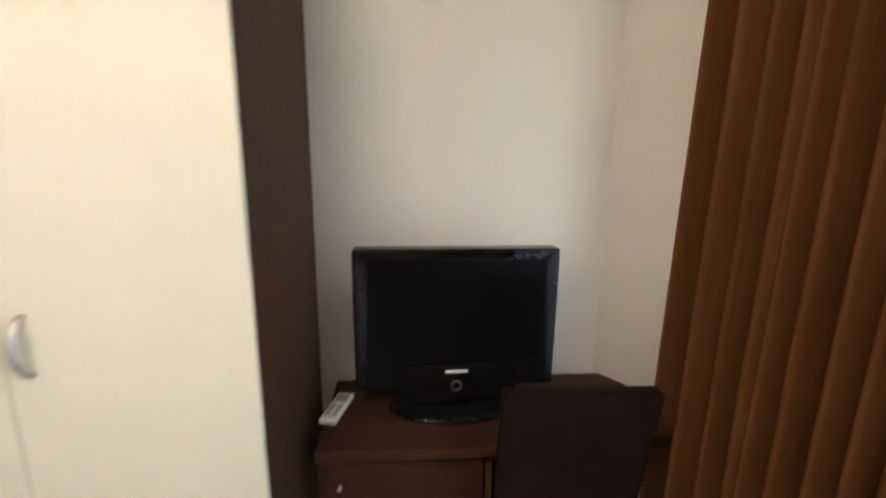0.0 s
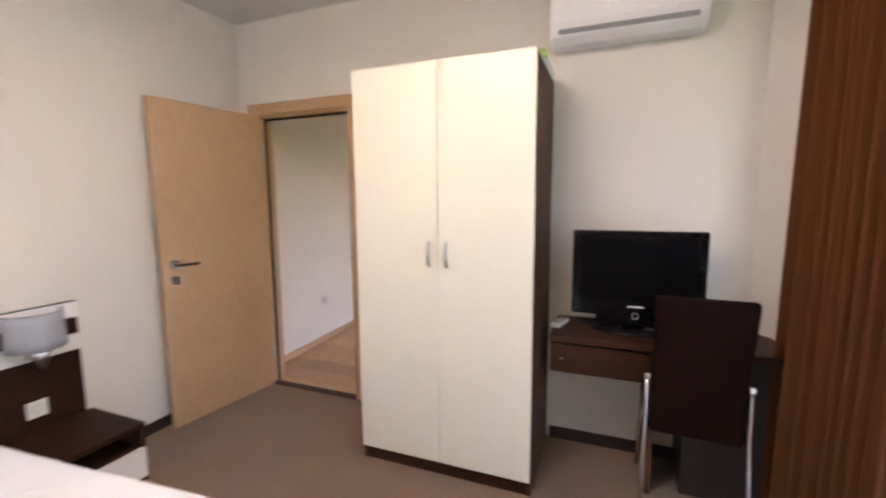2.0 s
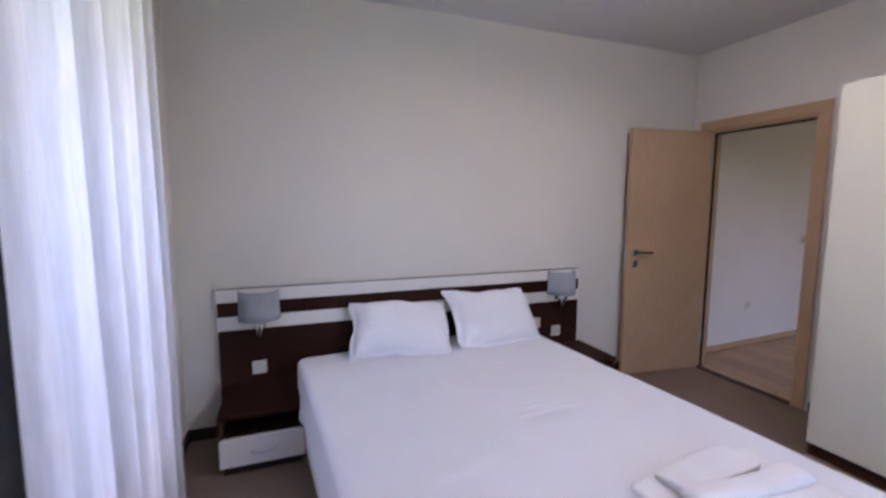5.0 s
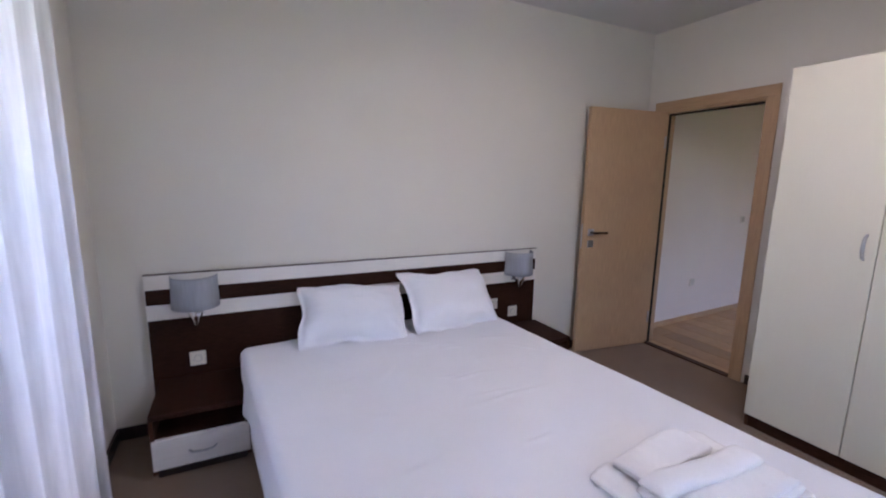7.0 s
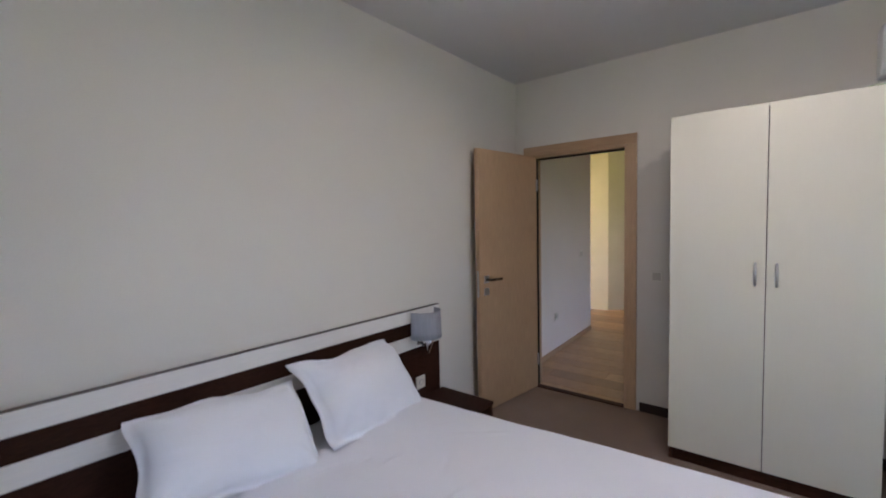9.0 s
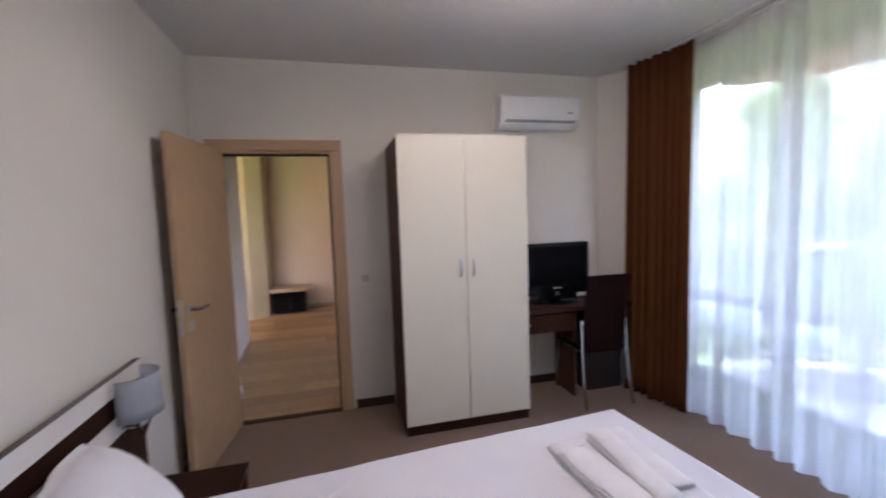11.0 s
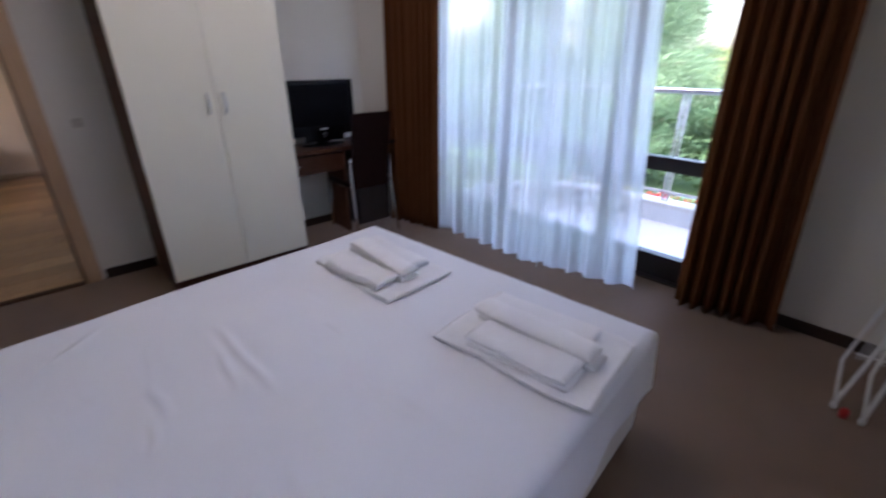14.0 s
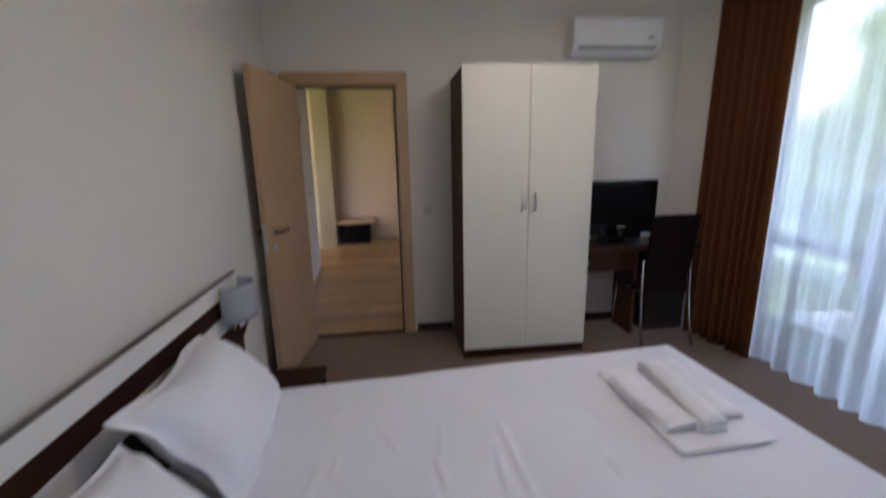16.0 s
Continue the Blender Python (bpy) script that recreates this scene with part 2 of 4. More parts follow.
def part(name, bm, material, parent, label="", smooth=False):
    return finish(bm, name, material, parent, label, smooth)


def thing(name, m, label, category, group="", kind=""):
    ob = new(name)
    ob.empty_display_size = 0.1
    ob.matrix_world = m
    return tagged(ob, label, category, group, kind)


def box(x0, x1, y0, y1, z0, z1, r=0.0, seg=2, bm=None):
    """A box between the given bounds, its edges rounded by r."""
    bm = bm or bmesh.new()
    b = bmesh.new()
    bmesh.ops.create_cube(b, size=1)
    for v in b.verts:
        v.co = ((x0 + x1) / 2 + v.co.x * (x1 - x0), (y0 + y1) / 2 + v.co.y * (y1 - y0), (z0 + z1) / 2 + v.co.z * (z1 - z0))
    if r > 0:
        bmesh.ops.bevel(b, geom=list(b.edges), offset=r, segments=seg, affect='EDGES', profile=0.5)
    join(bm, b)
    return bm


def join(bm, b):
    me = bpy.data.meshes.new("tmp")
    b.to_mesh(me)
    b.free()
    bm.from_mesh(me)
    bpy.data.meshes.remove(me)


def tube(points, radius, sides=10, bm=None, cap=True):
    """A round bar along a line of points; radius may be one number or one for each point."""
    bm = bm or bmesh.new()
    pts = [Vector(p) for p in points]
    rad = radius if isinstance(radius, (list, tuple)) else [radius] * len(pts)
    rings, up = [], None
    for i, p in enumerate(pts):
        d = (pts[min(i + 1, len(pts) - 1)] - pts[max(i - 1, 0)]).normalized()
        if up is None:
            up = Vector((0, 0, 1)) if abs(d.z) < 0.9 else Vector((1, 0, 0))
        a = d.cross(up).normalized()
        c = a.cross(d).normalized()
        up = c
        rings.append([bm.verts.new(p + rad[i] * (math.cos(2 * math.pi * k / sides) * a + math.sin(2 * math.pi * k / sides) * c)) for k in range(sides)])
    for r0, r1 in zip(rings, rings[1:]):
        for k in range(sides):
            bm.faces.new((r0[k], r0[(k + 1) % sides], r1[(k + 1) % sides], r1[k]))
    if cap:
        bm.faces.new(rings[0][::-1])
        bm.faces.new(rings[-1])
    bmesh.ops.recalc_face_normals(bm, faces=bm.faces)
    return bm


def lathe(profile, sides=32, bm=None, sx=1.0, sy=1.0):
    """A turned body from (radius, height) pairs about the z axis."""
    bm = bm or bmesh.new()
    rings = [[bm.verts.new((r * sx * math.cos(2 * math.pi * k / sides), r * sy * math.sin(2 * math.pi * k / sides), z)) for k in range(sides)] for r, z in profile]
    for r0, r1 in zip(rings, rings[1:]):
        for k in range(sides):
            bm.faces.new((r0[k], r0[(k + 1) % sides], r1[(k + 1) % sides], r1[k]))
    return bm


def sheet(fn, nu, nv, bm=None, close_u=False):
    """A grid of faces; fn(u, v) gives the place for u, v in 0..1."""
    bm = bm or bmesh.new()
    g = [[bm.verts.new(fn(i / nu, j / nv)) for j in range(nv + 1)] for i in range(nu + 1)]
    for i in range(nu):
        for j in range(nv):
            bm.faces.new((g[i][j], g[i + 1][j], g[i + 1][j + 1], g[i][j + 1]))
    return bm


def prism(points, z0, z1, bm=None):
    bm = bm or bmesh.new()
    lo = [bm.verts.new((x, y, z0)) for x, y in points]
    hi = [bm.verts.new((x, y, z1)) for x, y in points]
    bm.faces.new(lo[::-1])
    bm.faces.new(hi)
    for i in range(len(points)):
        j = (i + 1) % len(points)
        bm.faces.new((lo[i], lo[j], hi[j], hi[i]))
    bmesh.ops.recalc_face_normals(bm, faces=bm.faces)
    return bm


def structure(name, bm, material, label, category):
    return tagged(finish(bm, name, material), label, category, kind="structure")


AT0 = Matrix.Identity(4)
H = 2.695          # ceiling height
EAST, SOUTH = 3.84, -3.97

# ---- rooms ----
structure("floor", box(-0.25, EAST + 0.25, SOUTH - 0.25, 0.0, -0.2, 0.0), CARPET, "taupe brown short-pile carpet floor of the bedroom", "floor")
structure("ceiling", box(-0.25, EAST + 0.25, SOUTH - 0.25, 0.12, H, H + 0.2), CEIL, "plain white painted bedroom ceiling", "ceiling")
structure("wall_west", box(-0.25, 0.0, SOUTH, 0.0, 0, H), PAINT, "plain white painted wall behind the bed", "wall")
DX0, DX1, DH = 0.145, 0.965, 2.055      # door opening
bm = box(-0.25, DX0, 0.0, 0.12, 0, H)
box(DX1, EAST + 0.25, 0.0, 0.12, 0, H, bm=bm)
box(DX0, DX1, 0.0, 0.12, DH, H, bm=bm)
structure("wall_north", bm, PAINT, "white painted wall with the doorway and the wardrobe", "wall")
WY0, WY1, WZ1 = -3.02, -0.30, 2.625    # east window opening
bm = box(EAST, EAST + 0.25, SOUTH, WY0, 0, H)
box(EAST, EAST + 0.25, WY1, 0.0, 0, H, bm=bm)
box(EAST, EAST + 0.25, WY0, WY1, WZ1, H, bm=bm)
structure("wall_east", bm, PAINT, "white painted wall round the balcony window", "wall")
structure("corner_pier", prism([(3.26, 0.0), (3.44, -0.24), (3.60, -0.30), (EAST, -0.30), (EAST, 0.0)], 0, H), PAINT, "white painted slanting corner pier beside the window", "wall")
structure("lintel", box(3.60, 3.75, -3.28, -0.30, 2.56, H), PAINT, "white painted dropped lintel over the balcony window", "wall")
SX0, SX1 = 0.58, 1.70                   # south window opening
bm = box(-0.25, SX0, SOUTH - 0.25, SOUTH, 0, H)
box(SX1, EAST + 0.25, SOUTH - 0.25, SOUTH, 0, H, bm=bm)
box(SX0, SX1, SOUTH - 0.25, SOUTH, 0, 0.12, bm=bm)
box(SX0, SX1, SOUTH - 0.25, SOUTH, 2.45, H, bm=bm)
structure("wall_south", bm, PAINT, "plain white painted wall with a curtained window", "wall")

# baseboards
BB = 0.07
for bm in (box(0.0, 0.014, SOUTH, -0.0, 0, BB, 0.003), box(1.05, 1.36, -0.014, 0.0, 0, BB, 0.003), box(2.30, 3.26, -0.014, 0.0, 0, BB, 0.003),
           box(EAST - 0.014, EAST, SOUTH, WY0, 0, BB, 0.003), box(0.014, EAST - 0.014, SOUTH, SOUTH + 0.014, 0, BB, 0.003)):
    structure("baseboard", bm, BASEBOARD, "narrow dark brown baseboard", "baseboard")

# hall and living room beyond the door
LX0, LX1, LY1 = -3.2, 4.0, 4.25
structure("hall_base", box(LX0, LX1, 0.0, LY1, -0.2, -0.012), BASEBOARD, "dark underlay below the hall planks", "floor")
structure("hall_ceiling", box(LX0, LX1, 0.12, LY1, H, H + 0.2), CEIL, "white painted hall ceiling", "ceiling")
structure("hall_wall_west", prism([(-0.035, 0.12), (-0.1426, 2.25), (-0.26, 2.25), (-0.26, 0.12)], 0, H), HALL_PAINT, "white painted wall along the hall", "wall")
structure("hall_wall_far", box(LX0, LX1, LY1, LY1 + 0.12, 0, H), BEIGE_PAINT, "warm white painted far wall of the living room", "wall")
structure("kitchen_wall", prism([(-1.0, 3.55), (-0.34, 3.60), (-0.117, 3.76), (-0.117, LY1), (-1.0, LY1)], 0, H), LAMPLIT_PAINT, "kitchen wall return painted yellow for the lamplight on it", "wall")
structure("hall_wall_end", box(LX0 - 0.12, LX0, 0.12, LY1, 0, H), HALL_PAINT, "white painted end wall of the kitchen", "wall")
bm = box(LX1, LX1 + 0.12, 0.12, 0.3, 0, H)
box(LX1, LX1 + 0.12, 1.4, LY1, 0, H, bm=bm)
box(LX1, LX1 + 0.12, 0.3, 1.4, 2.35, H, bm=bm)
box(LX1, LX1 + 0.12, 0.3, 1.4, 0, 0.6, bm=bm)
structure("living_wall_east", bm, HALL_PAINT, "white painted living room wall with a wide window opening", "wall")
structure("hall_baseboard", prism([(-0.023, 0.12), (-0.1306, 2.25), (-0.1426, 2.25), (-0.035, 0.12)], 0, 0.055), OAK, "pale oak baseboard of the hall", "baseboard")
structure("hall_baseboard", box(-0.117, LX1, LY1 - 0.012, LY1, 0, 0.055, 0.003), OAK_X, "pale oak baseboard of the living room", "baseboard")

# door lining and casing
frame_door = thing("door_1", AT0, "pale oak veneered door frame set in the white wall", "door frame", kind="structure")
part("jamb", box(DX0, DX0 + 0.03, -0.004, 0.124, 0, DH - 0.03), OAK, frame_door)
part("jamb", box(DX1 - 0.03, DX1, -0.004, 0.124, 0, DH - 0.03), OAK, frame_door)
part("head_lining", box(DX0, DX1, -0.004, 0.124, DH - 0.03, DH), OAK_X, frame_door)
for y0, y1 in ((-0.02, -0.0045), (0.1245, 0.14)):
    part("casing", box(DX0 - 0.06, DX0 + 0.018, y0, y1, 0, DH - 0.012, 0.004), OAK, frame_door)
    part("casing", box(DX1 - 0.018, DX1 + 0.062, y0, y1, 0, DH - 0.012, 0.004), OAK, frame_door)
    part("head_casing", box(DX0 - 0.06, DX1 + 0.062, y0 - 0.001, y1, DH - 0.012, DH + 0.066, 0.004), OAK_X, frame_door)
part("door_stop", box(DX0 + 0.03, DX1 - 0.03, 0.045, 0.06, DH - 0.045, DH - 0.03), BLACK_MATT, frame_door, "dark rubber seal")
part("door_stop", box(DX0 + 0.03, DX0 + 0.042, 0.045, 0.06, 0, DH - 0.045), BLACK_MATT, frame_door, "dark rubber seal")
part("door_stop", box(DX1 - 0.042, DX1 - 0.03, 0.045, 0.06, 0, DH - 0.045), BLACK_MATT, frame_door, "dark rubber seal")
part("threshold", box(DX0 + 0.03, DX1 - 0.03, -0.02, 0.04, -0.002, 0.008, 0.003), WENGE_X, frame_door, "dark threshold strip")


def build_door_leaf():
    """The leaf hangs from its hinge edge at the origin and reaches along -y."""
    W, T, HT = 0.755, 0.04, 2.025
    d = thing("door_leaf", pose(0.205, -0.022, 0.008, 0, 0, -7.2), "pale oak veneered interior door leaf standing wide open", "door")
    part("panel", box(-T, 0, -W, 0, 0, HT, 0.003), OAK, d)
    part("groove", box(-0.001, 0.0006, -W + 0.155, -W + 0.1565, 0.003, HT - 0.003), OAK_X, d, "thin upright groove in the veneer")
    for s, x in ((1, 0.0), (-1, -T)):
        rose = part("rose", box(min(x, x + s * 0.009), max(x, x + s * 0.009), -W + 0.045, -W + 0.10, 1.005, 1.06, 0.003), STEEL, d, "square brushed steel rose")
        part("lever", tube([(x + s * 0.008, -W + 0.072, 1.032), (x + s * 0.05, -W + 0.072, 1.032), (x + s * 0.055, -W + 0.085, 1.032), (x + s * 0.055, -W + 0.195, 1.030)], 0.010), DARK_REFLECTION_STEEL, rose, "", True)
        part("keyhole_plate", box(min(x, x + s * 0.008), max(x, x + s * 0.008), -W + 0.045, -W + 0.10, 0.91, 0.965, 0.003), STEEL, d, "square brushed steel key plate")
    for z in (0.25, 1.78):
        part("hinge", tube([(0.004, 0.004, z - 0.05), (0.004, 0.004, z + 0.05)], 0.008), STEEL, d, "steel barrel hinge", True)
    part("latch_plate", box(-0.03, -0.01, -W - 0.0015, -W + 0.001, 0.9, 1.1), STEEL, d, "steel latch plate")


build_door_leaf()


def build_wardrobe():
    x0, x1, y1, yf, top, bot = 0.0, 0.921, 0.0, -0.545, 2.055, 0.08
    w = thing("wardrobe", pose(1.363, -0.032, 0), "tall two-door wardrobe with cream fronts and dark wood sides", "wardrobe")
    T = 0.018
    part("side_panel", box(x0, x0 + T, yf, y1, 0, top, 0.001), WENGE_LIT, w, "dark brown wood side")
    part("side_panel", box(x1 - T, x1, yf, y1, 0, top, 0.001), WENGE_LIT, w, "dark brown wood side")
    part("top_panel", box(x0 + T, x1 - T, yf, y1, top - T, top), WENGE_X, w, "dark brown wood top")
    part("plinth", box(x0 + T, x1 - T, yf + 0.005, yf + 0.023, 0, bot - 0.006), WENGE_X, w, "dark brown plinth")
    part("back_panel", box(x0 + T, x1 - T, y1 - 0.005, y1, 0.05, top - T), WENGE_LIT, w)
    part("bottom_panel", box(x0 + T, x1 - T, yf + 0.023, y1 - 0.005, bot - 0.02, bot), WENGE_X, w)
    mid = (x0 + x1) / 2
    for a, b, hx in ((x0 + 0.001, mid - 0.002, mid - 0.046), (mid + 0.002, x1 - 0.001, mid + 0.046)):
        dr = part("wardrobe_door", box(a, b, yf - 0.02, yf - 0.001, bot, 2.068, 0.002), CREAM, w, "cream laminate door")
        part("handle", tube([(hx, yf - 0.02, 1.105), (hx, yf - 0.036, 1.115), (hx, yf - 0.046, 1.14), (hx, yf - 0.05, 1.165), (hx, yf - 0.046, 1.19), (hx, yf - 0.036, 1.215), (hx, yf - 0.02, 1.225)],
                            [0.006, 0.007, 0.008, 0.0085, 0.008, 0.007, 0.006]), STEEL, dr, "bowed brushed steel handle", True)
    return w


build_wardrobe()


def build_desk():
    d = thing("desk", pose(2.335, -0.016, 0), "dark brown wooden desk against the wall beside the wardrobe", "desk")
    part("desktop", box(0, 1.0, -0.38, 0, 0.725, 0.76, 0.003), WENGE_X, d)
    # Dark block added in place of the shade below desk and chair.
    part("shade_block", box(0.62, 0.96, -0.28, -0.02, 0, 0.725, 0.002), BASEBOARD, d, "dark block standing for the shade under the desk")
    part("divider", box(0.46, 0.485, -0.34, -0.03, 0, 0.725, 0.002), WENGE_LIT, d)
    dr = part("drawer", box(0.004, 0.455, -0.362, -0.04, 0.566, 0.715, 0.002), WENGE_X, d)
    part("knob", tube([(0.06, -0.362, 0.64), (0.06, -0.374, 0.64)], 0.006), STEEL, dr, "small steel knob", True)
    part("back_rail", box(0.0, 0.46, -0.03, -0.012, 0.53, 0.725), WENGE_X, d)


build_desk()


def build_tv():
    t = thing("television", pose(2.727, -0.185, 0.76, 0, 0, 1), "black flat-screen television standing on the desk", "television")
    part("bezel", box(-0.305, 0.305, -0.03, 0.03, 0.075, 0.508, 0.008), BLACK_GLOSS, t, "glossy black bezel")
    part("screen", box(-0.265, 0.265, -0.0325, -0.0295, 0.158, 0.476), SCREEN, t, "dark switched-off screen")
    part("back_shell", box(-0.22, 0.22, 0.03, 0.085, 0.13, 0.43, 0.02), BLACK_MATT, t)
    bm = box(-0.185, 0.185, -0.037, -0.03, 0.03, 0.155, 0.003)
    part("speaker_apron", bm, BLACK_GLOSS, t)
    part("neck", box(-0.05, 0.05, -0.005, 0.03, 0.008, 0.09, 0.004), BLACK_MATT, t)
    part("base", lathe([(0.0, 0.022), (0.12, 0.02), (0.17, 0.012), (0.18, 0.004), (0.18, 0.0), (0.0, 0.0)], 40, sx=1.15, sy=0.62), BLACK_GLOSS, t, "", True)
    bm = bmesh.new()
    b = lathe([(0.013, 0.0), (0.017, 0.0), (0.017, 0.003), (0.013, 0.003), (0.013, 0.0)], 28)
    bmesh.ops.rotate(b, verts=b.verts, matrix=Matrix.Rotation(radians(90), 3, 'X'))
    bmesh.ops.translate(b, verts=b.verts, vec=(0.0, -0.037, 0.084))
    part("power_ring", b, STEEL, t, "silver ring")
    part("badge", box(-0.035, 0.035, -0.0385, -0.0368, 0.126, 0.135), WHITE_PLASTIC, t, "pale badge strip")


build_tv()

r = thing("remote_control", pose(2.365, -0.205, 0.76, 0, 0, -14), "white air conditioner remote control lying on the desk", "remote control")
part("case", box(-0.026, 0.026, -0.075, 0.075, 0, 0.02, 0.006, 3), WHITE_PLASTIC, r)
part("display", box(-0.019, 0.019, 0.02, 0.062, 0.0195, 0.0206), GREY_PLASTIC, r, "grey display")
for i in range(3):
    for j in range(2):
        part("button", box(-0.018 + 0.022 * j, -0.004 + 0.022 * j, -0.05 + 0.02 * i, -0.038 + 0.02 * i, 0.0195, 0.022, 0.001), GREY_PLASTIC, r)


def build_chair():
    """High-backed chair whose back faces the room; it looks towards +y."""
    c = thing("desk_chair", pose(2.962, -0.525, 0, 0, 0, -2), "dark brown leatherette high-back chair with chrome legs at the desk", "chair")

    def back(u, v):
        x = (u - 0.5) * (0.335 + 0.02 * v)
        z = 0.41 + 0.622 * v
        lean = -0.075 * v ** 1.6
        return (x, lean, z)
    bm = sheet(back, 6, 10)
    r = bmesh.ops.extrude_face_region(bm, geom=list(bm.faces))
    for v in [g for g in r["geom"] if isinstance(g, bmesh.types.BMVert)]:
        v.co.y += 0.035
    bmesh.ops.recalc_face_normals(bm, faces=bm.faces)
    ob = part("backrest", bm, LEATHER, c)
    bev = ob.modifiers.new("soft", 'BEVEL')
    bev.width, bev.segments, bev.limit_method = 0.009, 3, 'ANGLE'
    edge = [back(0, 0.0), back(0, 0.5), back(0, 0.98), back(0.03, 1.0), back(0.5, 1.002), back(0.97, 1.0), back(1, 0.98), back(1, 0.5), back(1, 0)]
    part("piping", tube([(x, y + 0.002, z) for x, y, z in edge], 0.0035, 6), LEATHER, c, "stitched edge piping", True)
    part("seat", box(-0.20, 0.20, 0.02, 0.42, 0.41, 0.465, 0.02, 3), LEATHER, c, "", True)
    for s in (-1, 1):
        part("rear_leg", tube([(s * 0.190, 0.012, 0.655), (s * 0.191, 0.005, 0.58), (s * 0.192, -0.002, 0.44), (s * 0.198, -0.03, 0.2), (s * 0.204, -0.085, 0.0)], 0.0115), CHROME, c, "bent chrome tube leg", True)
        part("front_leg", tube([(s * 0.185, 0.39, 0.42), (s * 0.195, 0.40, 0.2), (s * 0.20, 0.41, 0.0)], 0.0115), CHROME, c, "chrome tube leg", True)
        part("bracket", box(s * 0.190 - 0.014, s * 0.190 + 0.014, -0.004, 0.026, 0.645, 0.672, 0.005), CHROME, c, "chrome end cap")
        part("side_rail", tube([(s * 0.192, 0.0, 0.43), (s * 0.188, 0.39, 0.42)], 0.009), CHROME, c, "", True)


build_chair()


def build_aircon():
    a = thing("air_conditioner", pose(2.276, 0, 2.216), "white split air conditioner unit mounted high on the wall", "air conditioner")
    L, D, HT = 0.705, 0.175, 0.259
    prof = [(0, 0), (-0.10, 0), (-0.15, 0.03), (-D, 0.08), (-D, HT - 0.02), (-D + 0.015, HT), (0, HT)]
    bm = bmesh.new()
    rings = [[bm.verts.new((x, y, z)) for y, z in prof] for x in (0, L)]
    n = len(prof)
    for i in range(n):
        j = (i + 1) % n
        bm.faces.new((rings[0][i], rings[0][j], rings[1][j], rings[1][i]))
    bm.faces.new(rings[0][::-1])
    bm.faces.new(rings[1])
    bmesh.ops.recalc_face_normals(bm, faces=bm.faces)
    ob = part("body", bm, WHITE_PLASTIC, a)
    bev = ob.modifiers.new("soft", 'BEVEL')
    bev.width, bev.segments = 0.008, 3
    part("front_panel", box(0.012, L - 0.012, -D - 0.006, -D, 0.085, HT - 0.02, 0.003), WHITE_PLASTIC, a)
    fl = box(0.04, L - 0.04, -0.003, 0.003, -0.034, 0.034, 0.002)
    bmesh.ops.rotate(fl, verts=fl.verts, matrix=Matrix.Rotation(radians(52), 3, 'X'))
    bmesh.ops.translate(fl, verts=fl.verts, vec=(0, -0.146, 0.036))
    part("flap", fl, GREY_PLASTIC, a, "pale grey air flap")
    part("display", box(L - 0.12, L - 0.07, -D - 0.0075, -D - 0.0055, 0.11, 0.125), GREY_PLASTIC, a, "small grey display")
    for i in range(12):
        part("intake_slat", box(0.03, L - 0.03, -0.155 + i * 0.012, -0.149 + i * 0.012, HT - 0.0005, HT + 0.004), WHITE_PLASTIC, a)


build_aircon()

# switch by the door and the sockets
def plate(name, m, label, category, kind_of="socket"):
    """A wall plate in the local xz plane, its front towards -y."""
    p = thing(name, m, label, category)
    part("frame", box(-0.041, 0.041, -0.011, 0, -0.041, 0.041, 0.004), IVORY_PLASTIC, p)
    if kind_of == "switch":
        part("rocker", box(-0.028, 0.028, -0.015, -0.010, -0.028, 0.028, 0.003), SWITCH_PLASTIC, p)
    else:
        b = lathe([(0.021, 0), (0.019, -0.002), (0.019, 0.0075), (0.0, 0.0075)], 24)
        bmesh.ops.rotate(b, verts=b.verts, matrix=Matrix.Rotation(radians(-90), 3, 'X'))
        bmesh.ops.translate(b, verts=b.verts, vec=(0, -0.0115, 0))
        # Grey here stands for the shadow inside the well.
        part("well", b, GREY_PLASTIC, p, "round socket well coloured grey for its shadow")
    return p


plate("light_switch", pose(1.165, 0, 1.05), "ivory plastic light switch on the wall beside the doorway", "light switch", "switch")

# ---- bed corner ----
def build_headboard():
    """A thin board that stands a little off the wall on two battens."""
    h = thing("headboard", pose(0, -2.482, 0), "wide dark wood headboard with two white stripes behind the bed", "headboard")
    y0, y1 = -1.289, 1.289
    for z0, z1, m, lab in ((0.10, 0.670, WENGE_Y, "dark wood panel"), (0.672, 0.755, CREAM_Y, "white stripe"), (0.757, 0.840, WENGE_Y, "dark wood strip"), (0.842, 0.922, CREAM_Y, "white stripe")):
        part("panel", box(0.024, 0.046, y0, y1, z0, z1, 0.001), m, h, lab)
    part("edge_trim", box(0.023, 0.048, y0 - 0.003, y1 + 0.003, 0.922, 0.926), TRIM, h, "thin grey-brown edge strip")
    for s in (y0 - 0.003, y1):
        part("edge_trim", box(0.024, 0.047, s, s + 0.003, 0.10, 0.922), CREAM_Y, h)
    for y in (-1.0, 1.0):
        part("batten", box(0.001, 0.024, y - 0.03, y + 0.03, 0.0, 0.85), WENGE_LIT, h)


build_headboard()

BX0, BX1, BY0, BY1, BZ = 0.05, 2.318, -0.832, 0.800, 0.515
BED_AT = pose(0.06, -2.514, 0, 0, 0, 4.6)      # the bed stands a little askew


